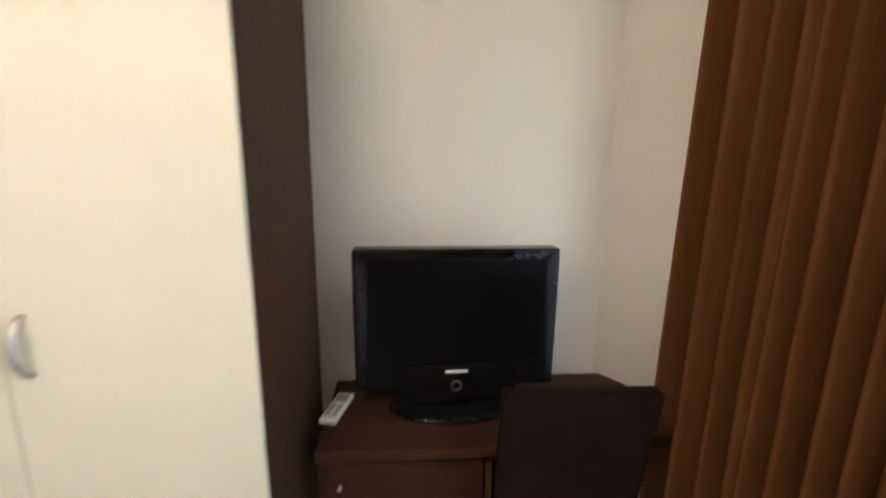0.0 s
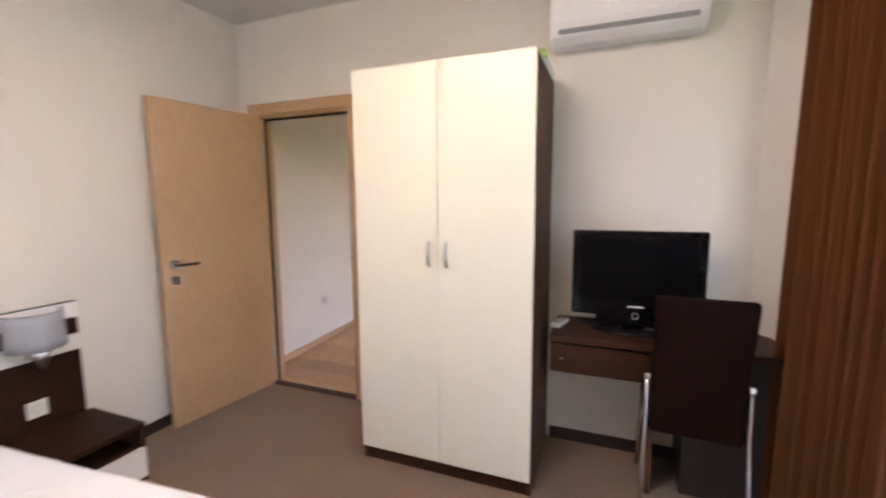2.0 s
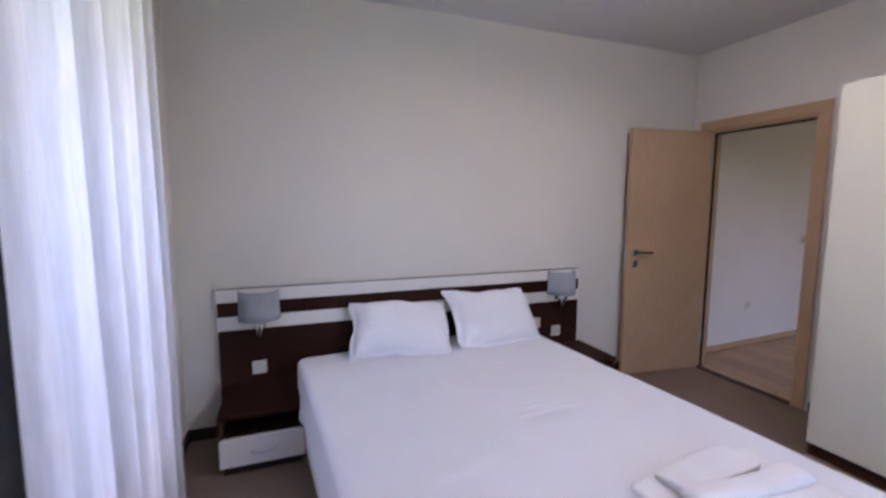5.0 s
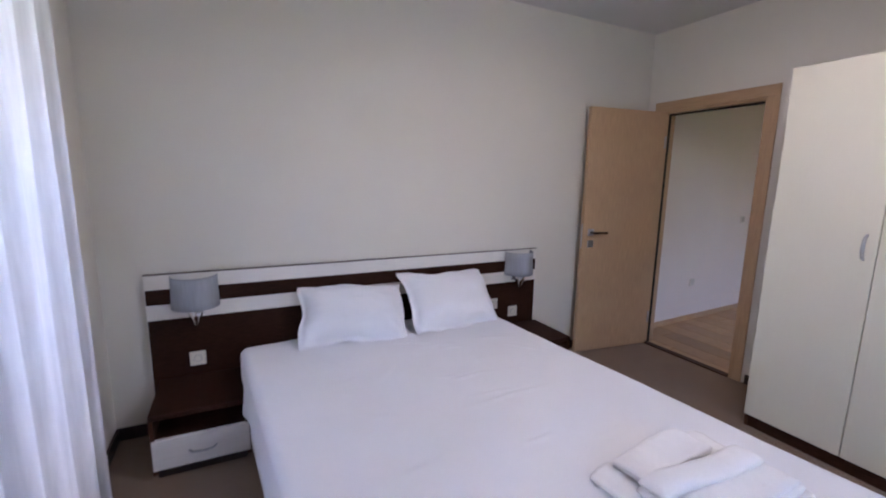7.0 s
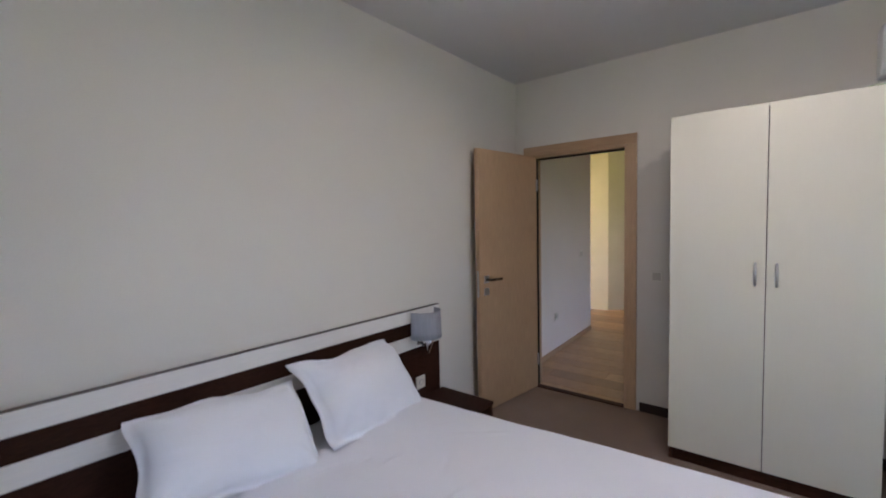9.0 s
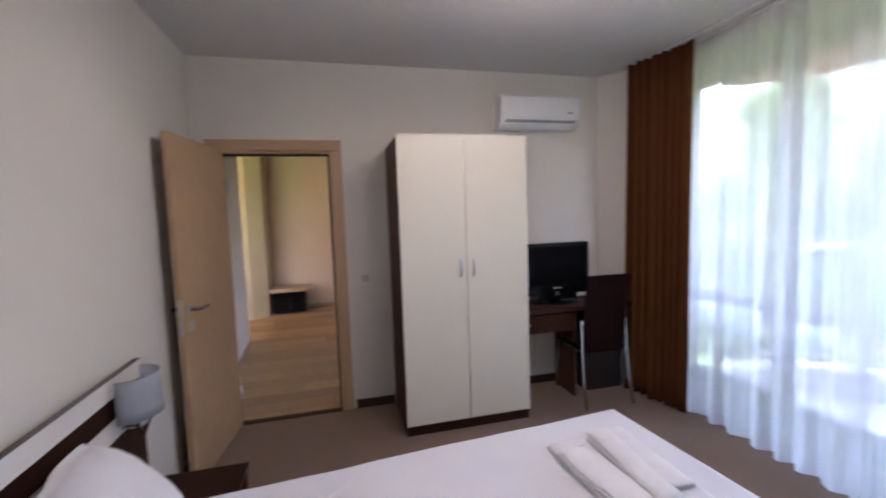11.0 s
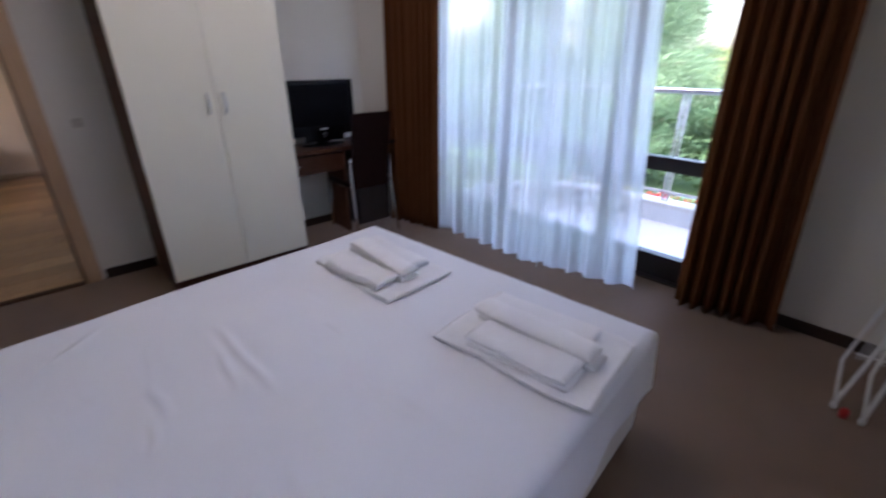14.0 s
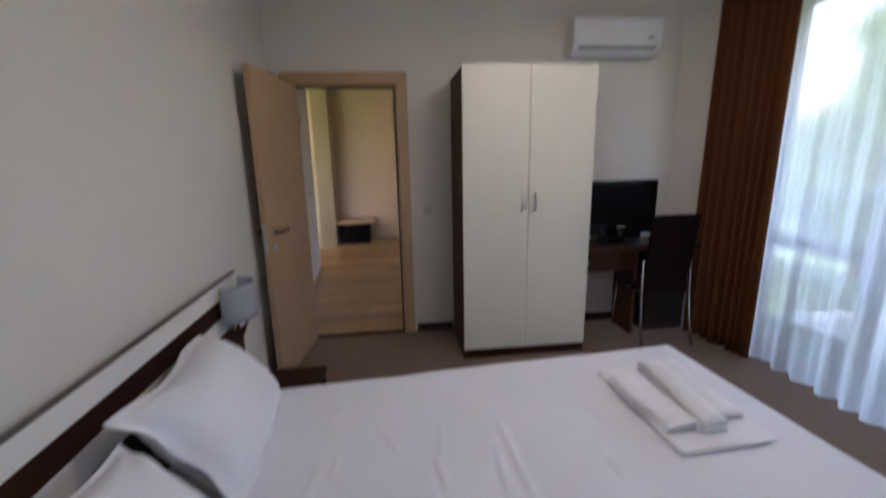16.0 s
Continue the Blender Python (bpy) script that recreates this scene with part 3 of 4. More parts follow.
def build_bed():
    b = thing("bed", BED_AT, "double bed with a cream fabric-covered box base", "bed")
    part("bed_base", box(0.06, BX1 - 0.012, BY0 + 0.012, BY1 - 0.012, 0.04, 0.288, 0.014, 3), FABRIC, b, "cream fabric-covered box base")
    for x in (0.2, 2.05):
        for y in (-0.68, 0.68):
            part("foot", box(x - 0.03, x + 0.03, y - 0.03, y + 0.03, 0, 0.04, 0.004), BLACK_MATT, b)
    part("mattress", box(0.06, BX1 - 0.025, BY0 + 0.022, BY1 - 0.022, 0.29, BZ - 0.02, 0.05, 4), LINEN, b, "white mattress", True)


build_bed()


def build_sheet():
    """A fitted drape: flat top with soft creases, rounded rim, skirt that hangs in shallow waves."""
    cx, cy = (BX0 + BX1) / 2, (BY0 + BY1) / 2
    hx, hy = (BX1 - BX0) / 2, (BY1 - BY0) / 2
    R, drop = 0.045, 0.225
    # long tucks across the middle and round the pillows, then faint random ones
    creases = [(1.22, 0.14, 1.54, 0.27, 0.013, 0.0085), (1.16, 0.10, 1.42, 0.14, 0.010, 0.0055), (0.97, 0.11, 1.60, 0.12, 0.012, 0.0075), (0.92, -0.02, 1.30, 0.09, 0.010, 0.005),
               (0.45, 0.0, 1.18, 0.19, 0.014, 0.0070), (0.84, 0.59, 0.64, 0.18, 0.014, 0.0060), (1.52, 0.04, 1.59, 0.09, 0.010, 0.0055), (0.63, 0.22, 1.45, 0.09, 0.010, 0.0055), (1.45, -0.42, 1.75, 0.22, 0.016, 0.0045)]
    rnd = random.Random(4)
    for i in range(12):
        creases.append((rnd.uniform(0.5, 1.9), rnd.uniform(-0.6, 0.6), 1.55 + rnd.gauss(0, 0.35), rnd.uniform(0.07, 0.2), rnd.uniform(0.010, 0.020), rnd.uniform(0.0018, 0.0038)))
    def top(x, y):
        z = BZ + 0.006 * noise.noise(Vector((x * 1.6, y * 1.6, 0.3))) + 0.0025 * noise.noise(Vector((x * 6, y * 6, 1.3)))
        for px, py, a, ln, w, h in creases:
            dx, dy = x - px, y - py
            u, v = dx * math.cos(a) + dy * math.sin(a), -dx * math.sin(a) + dy * math.cos(a)
            if abs(u) < ln and abs(v) < 4 * w:
                v += 0.25 * w * math.sin(5 * u / ln + 9 * px)
                z += h * (math.exp(-(v / w) ** 2) - 0.35 * math.exp(-((v - 1.8 * w) / w) ** 2)) * (1 - (u / ln) ** 2) ** 2
        return z
    def place(s, t):
        """s, t: path lengths from the centre, beyond the rim they run down the side."""
        def fold(d, half):
            a = abs(d)
            flat = half - R
            if a <= flat:
                return a, 0.0
            q = a - flat
            arc = R * math.pi / 2
            if q <= arc:
                return flat + R * math.sin(q / R), R * (1 - math.cos(q / R))
            return half, R + q - arc
        ax, dx = fold(s, hx)
        ay, dy = fold(t, hy)
        x, y = cx + math.copysign(ax, s), cy + math.copysign(ay, t)
        if dx > R * 0.5 and dy > R * 0.5:
            # rounded corner of the skirt
            k = 0.018
            x -= math.copysign(k * min(1, dy / R), s) * 0.6
            y -= math.copysign(k * min(1, dx / R), t) * 0.6
        down = max(dx, dy)
        z = top(x, y) - down
        if down > R:
            w = (down - R) / drop
            k = 0.011 * w * math.sin(9 * (x + y) + 4 * noise.noise(Vector((x * 2, y * 2, 0)))) + 0.008 * w * noise.noise(Vector((x * 9, y * 9, 2)))
            if dx >= dy:
                x += math.copysign(k + 0.012 * w, s)
            else:
                y += math.copysign(k + 0.012 * w, t)
            z += 0.03 * w * noise.noise(Vector((x * 3, y * 3, 5)))
        return (x, y, z)
    L, M = hx - R + R * math.pi / 2 + drop, hy - R + R * math.pi / 2 + drop
    # the head edge lies against the headboard and has no skirt
    bm = sheet(lambda u, v: place(-hx + R + u * (L + hx - R), -M + v * 2 * M), 320, 270)
    ob = tagged(finish(bm, "bed_sheet", LINEN, smooth=True), "plain white creased bed sheet drawn over the mattress", "bed sheet")
    ob.matrix_world = BED_AT
    so = ob.modifiers.new("cloth", 'SOLIDIFY')
    so.thickness, so.offset = 0.004, -1


build_sheet()


def build_pillow(m, w, h, d, seed, label):
    """A stuffed pillow case with pulled-out corners and creases; lies in the local xz plane, front towards +y."""
    rnd = random.Random(seed)
    ph = [rnd.uniform(0, 6) for _ in range(8)]
    ob = thing("pillow", m, label, "pillow", "pillows on the bed")
    for side in (1, -1):
        def fn(u, v):
            a, b = 2 * u - 1, 2 * v - 1
            pinch = 1 - 0.065 * (1 - a * a) * abs(b) ** 2
            pinch2 = 1 - 0.055 * (1 - b * b) * abs(a) ** 2
            x, z = a * w / 2 * pinch2, b * h / 2 * pinch
            ka, kb = min(1, abs(a) / 0.925), min(1, abs(b) / 0.90)
            core = (1 - ka ** 2.6) ** 0.5 * (1 - kb ** 2.6) ** 0.5
            t = d / 2 * core + 0.002
            t += 0.022 * core * noise.noise(Vector((a * 1.6 + ph[0], b * 1.6, seed)))
            # creases that fan out of the corners and run in from the seams
            ang = math.atan2(1 - abs(b), 1 - abs(a) + 0.001)
            far = math.hypot(1 - abs(a), 1 - abs(b))
            fan = math.exp(-((far - 0.35) / 0.28) ** 2)
            t += 0.0075 * fan * core ** 0.5 * math.sin(11 * ang + ph[1] + 2 * (a > 0) + 3 * (b > 0))
            rim = abs(b) ** 3 * (1 - abs(b) ** 8)
            t += 0.006 * rim * math.sin(13 * a + ph[5] + 2.5 * noise.noise(Vector((a * 3, ph[6], 0))))
            rim = abs(a) ** 3 * (1 - abs(a) ** 8)
            t += 0.005 * rim * math.sin(11 * b + ph[7] + 2.5 * noise.noise(Vector((b * 3, ph[6], 4))))
            t += 0.005 * core * abs(noise.noise(Vector((a * 3.5 + 1.5 * b + ph[2], b * 5.0, seed + 5))))
            wav = (1 - core) * 0.012 * math.sin(8 * a + ph[2]) * abs(b) + (1 - core) * 0.012 * math.sin(7 * b + ph[3]) * abs(a)
            z += 0.012 * math.sin(4 * a + ph[4]) * abs(b) ** 4
            x += 0.010 * math.sin(5 * b + ph[3]) * abs(a) ** 4
            return (x, side * max(t, 0.0015) + wav, z)
        bm = sheet(fn, 60, 46)
        if side < 0:
            bmesh.ops.reverse_faces(bm, faces=bm.faces)
        part("pillow_front" if side > 0 else "pillow_back", bm, LINEN, ob, "", True)
    return ob


# both lean back on the headboard, their fronts towards the room
build_pillow(Matrix.Translation((0.262, -2.05, 0.662)) @ pose(0, 0, 0, 0, 0, -82) @ pose(0, 0, 0, 43, 0, 0) @ pose(0, 0, 0, 0, -4, 0), 0.655, 0.445, 0.25, 3, "puffed white pillow leaning upright on the headboard")
build_pillow(Matrix.Translation((0.262, -2.71, 0.648)) @ pose(0, 0, 0, 0, 0, -95) @ pose(0, 0, 0, 47, 0, 0) @ pose(0, 0, 0, 0, -3, 0), 0.64, 0.415, 0.245, 8, "puffed white pillow slumped low against the headboard")


def build_nightstand(m):
    n = thing("nightstand", m, "dark wood bedside cabinet with an open shelf and white drawer", "nightstand", "bedside cabinets")
    W, D = 0.43, 0.41
    part("top_panel", box(0, D + 0.01, -W / 2, W / 2, 0.312, 0.335, 0.002), WENGE_Y, n)
    part("side_panel", box(0, D, -W / 2, -W / 2 + 0.018, 0.03, 0.312), WENGE_LIT, n)
    part("side_panel", box(0, D, W / 2 - 0.018, W / 2, 0.03, 0.312), WENGE_LIT, n)
    part("back_panel", box(0, 0.008, -W / 2 + 0.018, W / 2 - 0.018, 0.03, 0.312), WENGE_LIT, n)
    part("shelf", box(0.008, D - 0.02, -W / 2 + 0.018, W / 2 - 0.018, 0.195, 0.210), WENGE_Y, n)
    part("bottom", box(0.008, D - 0.02, -W / 2 + 0.018, W / 2 - 0.018, 0.0, 0.03), BASEBOARD, n, "dark recessed plinth")
    dr = part("drawer_front", box(D - 0.018, D + 0.002, -W / 2 + 0.003, W / 2 - 0.003, 0.050, 0.205, 0.002), CREAM_Y, n, "white drawer front")
    part("handle", tube([(D + 0.002, -0.06, 0.126), (D + 0.018, -0.045, 0.120), (D + 0.023, 0, 0.117), (D + 0.018, 0.045, 0.120), (D + 0.002, 0.06, 0.126)], 0.0055), STEEL, dr, "bowed steel handle", True)
    return n


ns = build_nightstand(pose(0.05, -3.525, 0))
copy_thing(ns, pose(0.05, -1.385, 0))


def build_wall_lamp(m):
    """Half-round fabric shade over a chrome stem; the wall is at local x = 0."""
    l = thing("wall_lamp", m, "unlit bedside wall lamp with grey fabric shade and chrome stem", "wall lamp", "bedside lamps")
    R, HT = 0.112, 0.172
    bm = sheet(lambda u, v: (0.03 + 0.115 * (1.06 - 0.06 * v) * math.sin(math.pi * u), -R * (1.05 - 0.05 * v) * math.cos(math.pi * u), v * HT - 0.02), 28, 4)
    ob = part("shade", bm, SHADE, l, "grey fabric shade", True)
    so = ob.modifiers.new("cloth", 'SOLIDIFY')
    so.thickness = 0.003
    part("shade_rim", tube([(0.03 + 0.115 * math.sin(math.pi * u / 20), -R * math.cos(math.pi * u / 20), HT - 0.02) for u in range(21)], 0.0028, 6), GREY_PLASTIC, l, "dark grey shade rim")
    part("backplate", box(0, 0.012, -0.035, 0.035, -0.075, 0.05, 0.004), CHROME, l)
    part("stem", tube([(0.012, 0, -0.07), (0.05, 0, -0.085), (0.07, 0, -0.05), (0.07, 0, 0.0)], [0.011, 0.013, 0.012, 0.01]), CHROME, l, "curved chrome stem", True)
    part("cup", tube([(0.07, 0, -0.128), (0.07, 0, -0.115), (0.07, 0, -0.07), (0.07, 0, -0.022)], [0.004, 0.010, 0.028, 0.046], 22), CHROME, l, "conical chrome cup", True)
    part("bulb", lathe([(0.0, -0.01), (0.016, 0.0), (0.022, 0.03), (0.018, 0.06), (0.0, 0.075)], 16), WHITE_PLASTIC, l, "white unlit bulb", True).location = (0.07, 0, 0)
    return l


wl = build_wall_lamp(pose(0.047, -3.538, 0.763))
copy_thing(wl, pose(0.047, -1.388, 0.765))

plate("wall_socket", pose(0.046, -3.552, 0.43, 0, 0, 90), "ivory power socket on the headboard above the bedside cabinet", "socket")
plate("wall_socket", pose(0.046, -1.398, 0.437, 0, 0, 90), "ivory power socket on the dark headboard", "socket")
plate("wall_socket", pose(0.046, -1.583, 0.515, 0, 0, 90), "ivory power socket on the headboard beside a pillow", "socket")
plate("wall_socket", pose(-0.0785, 1.0, 0.415, 0, 0, 92.9), "ivory power socket low on the hall wall", "socket")
plate("light_switch", pose(-0.1205, 1.84, 1.055, 0, 0, 92.9), "ivory light switch on the hall wall", "light switch", "switch")


def build_towel(m, w, l, layers, r, seed, label, roll=0.0):
    """A folded towel: soft layers, each set a little off the next, slack in the middle and limp at the ends."""
    rnd = random.Random(seed)
    ob = thing("towel", m, label, "towel", "towels on the bed")
    z = 0.0
    for k in range(layers):
        t = r * 2
        ox, oy = rnd.uniform(-0.007, 0.007), rnd.uniform(-0.012, 0.012)
        lw = w * rnd.uniform(0.94, 1.0)
        top = k == layers - 1
        def fn(u, v, z=z, t=t, ox=ox, oy=oy, lw=lw, top=top):
            a = v * 2 * math.pi
            ca, sa = math.cos(a), math.sin(a)
            y = (u - 0.5) * l
            px = math.copysign(abs(ca) ** 0.45, ca) * lw / 2
            pz = math.copysign(abs(sa) ** 0.75, sa) * t / 2
            tip = max(0.0, abs(2 * u - 1) - 0.9) / 0.1
            px *= (1 + 0.07 * noise.noise(Vector((y * 5, seed, z * 9)))) * (1 - 0.03 * tip * tip)
            swell = 1 + 0.35 * noise.noise(Vector((y * 9, px * 14, seed + z * 50))) + roll * (1 - (2 * px / lw) ** 2) * (0.7 if sa > 0 else 0.0)
            pz *= swell * (1 - 0.55 * tip * tip)
            bend = 0.02 * noise.noise(Vector((y * 3.5, seed + 2, 0)))
            lump = (0.008 * noise.noise(Vector((px * 13, y * 9, seed))) + 0.004 * noise.noise(Vector((px * 40, y * 26, seed)))) * (1 if sa > 0 else 0.3)
            return (px + ox + bend, y + oy + 0.008 * noise.noise(Vector((px * 9, seed, u > 0.5))), z + t / 2 + pz + lump)
        bm = sheet(fn, 44, 36)
        bmesh.ops.remove_doubles(bm, verts=bm.verts, dist=0.0003)
        ends = [e for e in bm.edges if e.is_boundary]
        bmesh.ops.holes_fill(bm, edges=ends)
        bmesh.ops.recalc_face_normals(bm, faces=bm.faces)
        part("fold", bm, TOWEL, ob, "", True)
        z += t * 0.9
    return ob


TZ = BZ - 0.003
def towel_set(x, y, rot, seed, wide):
    """One bath towel folded flat, on it three smaller ones folded lengthwise."""
    base = Matrix.Translation((x, y, TZ)) @ pose(0, 0, 0, 0, 0, rot)
    build_towel(base, wide, 0.555, 2, 0.0065, seed, "large white bath towel folded flat on the bed")
    build_towel(base @ pose(-0.12, -0.005, 0.021, 0, 0, 2), 0.14, 0.36, 2, 0.0100, seed + 1, "small white hand towel folded flat on a larger towel", 0.4)
    build_towel(base @ pose(0.005, 0.015, 0.021, 0, 0, -3), 0.10, 0.45, 2, 0.0150, seed + 2, "thick white hand towel rolled lengthwise on a larger towel", 0.7)
    build_towel(base @ pose(0.105, 0.04, 0.021, 0, 0, -1), 0.115, 0.41, 2, 0.0090, seed + 3, "thin white face towel folded lengthwise on a larger towel", 0.3)


towel_set(1.98, -2.06, 2, 20, 0.385)
towel_set(2.03, -2.905, 6.5, 40, 0.42)

# ---- curtains ----
def curtain(name, label, p0, p1, z0, z1, folds, depth, material, seed, thick=0.0, spread=1.0, group="", flare=0.0, n=None, hem=None, power=0.75, loose=0.35):
    """Pleated cloth hanging from the line p0-p1; the hem is wider than the head by spread."""
    rnd = random.Random(seed)
    a, b = Vector(p0), Vector(p1)
    d = b - a
    nrm = Vector((-d.y, d.x)).normalized()
    ph = [rnd.uniform(0, 6.28) for _ in range(5)]
    def fn(u, v):
        w = 1 + (spread - 1) * (1 - v) ** 1.3
        q = a + d * (0.5 + (u - 0.5) * w)
        if hem:
            low = Vector(hem[0]) + (Vector(hem[1]) - Vector(hem[0])) * u
            q = q.lerp(low, (1 - v) ** 1.2)
        jit = u + loose / folds * noise.noise(Vector((u * folds * 0.7, seed, 0.4))) + 0.12 / folds * noise.noise(Vector((u * folds * 0.5, v * 2.0, seed + 3)))
        wave = math.sin(2 * math.pi * folds * jit + ph[0])
        wave = math.copysign(abs(wave) ** power, wave)
        amp = depth * (0.65 + 0.35 * (1 - v)) * (0.75 + 0.45 * noise.noise(Vector((u * folds * 0.6, seed + 8, v * 0.7))))
        small = 0.15 * depth * math.sin(2 * math.pi * folds * 2.3 * u + ph[1] + v)
        q2 = q + nrm * (amp * wave + small + flare * (1 - v) * u)
        drift = 0.012 * noise.noise(Vector((u * folds, seed, 9))) if v < 0.02 else 0
        return (q2.x, q2.y, z0 + (z1 - z0) * v + drift)
    nu = n or int(folds * 16)
    bm = sheet(fn, nu, 26)
    ob = tagged(finish(bm, name, material, smooth=True), label, "curtain", group)
    if thick:
        so = ob.modifiers.new("cloth", 'SOLIDIFY')
        so.thickness, so.offset = thick, 0
    return ob


curtain("curtain", "heavy brown floor-length curtain gathered beside the desk", (3.333, -0.37), (3.435, -0.90), 0.015, 2.675, 7.5, 0.092, CURTAIN, 5, 0.004, 1.0, "brown curtains", power=1.0, loose=0.8, n=190)
curtain("curtain", "heavy brown floor-length curtain gathered beside the drying rack", (3.40, -2.87), (3.46, -3.26), 0.015, 2.675, 6.5, 0.06, CURTAIN, 11, 0.004, 1.0, "brown curtains", hem=((3.64, -2.85), (3.73, -3.36)), loose=0.7, power=0.85, n=190)
curtain("sheer_curtain", "white voile curtain drawn across the balcony window", (3.485, -0.80), (3.47, -1.96), 0.02, 2.675, 7.5, 0.042, SHEER, 21, 0, 1.0, "sheer curtains", hem=((3.455, -0.82), (3.425, -1.98)))
curtain("sheer_curtain", "white voile curtain half drawn across the balcony window", (3.50, -1.80), (3.515, -2.45), 0.02, 2.675, 5, 0.036, SHEER, 26, 0, 1.0, "sheer curtains", hem=((3.445, -1.90), (3.59, -2.62)))
curtain("sheer_curtain", "white voile curtain hanging in the window recess beside the bed", (0.50, -3.885), (1.72, -3.885), 0.02, 2.675, 6, 0.045, SHEER, 33, 0, 1.0, "sheer curtains")

rail = thing("curtain_rail", pose(0, 0, 0), "white double curtain track fixed to the ceiling", "curtain rail")
part("track", box(3.475, 3.495, -3.38, -0.40, H - 0.018, H, 0.002), WHITE_PLASTIC, rail)
part("track", box(3.36, 3.38, -3.38, -0.30, H - 0.018, H, 0.002), WHITE_PLASTIC, rail)
rail2 = thing("curtain_rail", pose(0, 0, 0), "white curtain track over the window beside the bed", "curtain rail")
part("track", box(0.4, 1.85, -3.895, -3.875, H - 0.018, H, 0.002), WHITE_PLASTIC, rail2)

# ---- windows ----
def build_window_east():
    w = thing("window_1", AT0, "dark brown framed balcony window with low and high panes", "window", kind="structure")
    X0, X1 = 3.90, 3.97
    part("frame_head", box(X0 - 0.004, X1, WY0, WY1, WZ1 - 0.13, WZ1), DARK_FRAME, w)
    part("frame_sill", box(X0, X1, WY0, WY1, 0.0, 0.17), DARK_FRAME, w)
    for y in (WY0, WY1 - 0.07):
        part("frame_jamb", box(X0, X1, y, y + 0.07, 0.17, WZ1 - 0.11), DARK_FRAME, w)
    ys = [WY0 + 0.07, -2.26, -2.13, -1.23, -1.13, WY1 - 0.07]
    for y0, y1 in ((-2.26, -2.13), (-1.23, -1.13)):
        part("mullion", box(X0 - 0.01, X1, y0, y1, 0.17, WZ1 - 0.11, 0.004), DARK_FRAME, w)
    for y0, y1 in ((ys[0], ys[1]), (ys[2], ys[3]), (ys[4], ys[5])):
        part("transom", box(X0 - 0.008, X1 - 0.004, y0, y1, 0.75, 0.84, 0.004), DARK_FRAME, w)
        for z0, z1 in ((0.17, 0.75), (0.84, WZ1 - 0.11)):
            p = part("pane", box(3.932, 3.938, y0, y1, z0, z1), GLASS, w)
            p.visible_shadow = False
    part("sill", box(EAST, X0, WY0, WY1, -0.001, 0.012), DARK_FRAME, w)


build_window_east()
w = thing("window_2", AT0, "white framed window behind the sheer curtain", "window", kind="structure")
Y0, Y1 = SOUTH - 0.2, SOUTH - 0.14
part("frame_head", box(SX0, SX1, Y0, Y1, 2.38, 2.45), DARK_FRAME, w)
part("frame_sill", box(SX0, SX1, Y0, Y1, 0.12, 0.19), DARK_FRAME, w)
for x0, x1 in ((SX0, SX0 + 0.07), ((SX0 + SX1) / 2 - 0.05, (SX0 + SX1) / 2 + 0.05), (SX1 - 0.07, SX1)):
    part("frame_post", box(x0, x1, Y0, Y1, 0.19, 2.38), DARK_FRAME, w)
for x0, x1 in ((SX0 + 0.07, (SX0 + SX1) / 2 - 0.05), ((SX0 + SX1) / 2 + 0.05, SX1 - 0.07)):
    p = part("pane", box(x0, x1, Y0 + 0.027, Y0 + 0.033, 0.19, 2.38), GLASS, w)
    p.visible_shadow = False

# ---- ceiling lamp ----
def build_ceiling_lamp():
    c = thing("ceiling_lamp", pose(1.905, -1.81, H), "lit ceiling lamp of white glowing rings on a chrome bar", "ceiling lamp")
    part("canopy", lathe([(0.0, 0.0), (0.07, 0.0), (0.07, -0.02), (0.062, -0.028), (0.0, -0.028)], 28), CHROME, c, "", True)
    part("bar", box(-0.17, 0.17, -0.012, 0.012, -0.06, -0.03, 0.004), CHROME, c)
    for x, y in ((-0.17, -0.035), (0.165, 0.035)):
        part("arm", tube([(x, 0, -0.045), (x, y * 0.6, -0.06), (x, y, -0.07)], 0.008), BLACK_MATT, c, "dark arm", True)
        R = 0.132
        ring = lathe([(R, -0.155), (R, -0.185), (R - 0.005, -0.19), (R - 0.04, -0.19), (R - 0.045, -0.185), (R - 0.045, -0.155), (R, -0.155)], 44)
        part("glowing_ring", ring, LAMP_GLOW, c, "white glowing ring shade", True).location = (x, y, 0)
        part("spoke", box(x - R + 0.03, x + R - 0.03, y - 0.008, y + 0.008, -0.158, -0.150), BLACK_MATT, c, "dark spoke across the ring")
        part("socket", tube([(x, y, -0.07), (x, y, -0.152)], 0.012, 12), BLACK_MATT, c, "dark lamp holder", True)


build_ceiling_lamp()

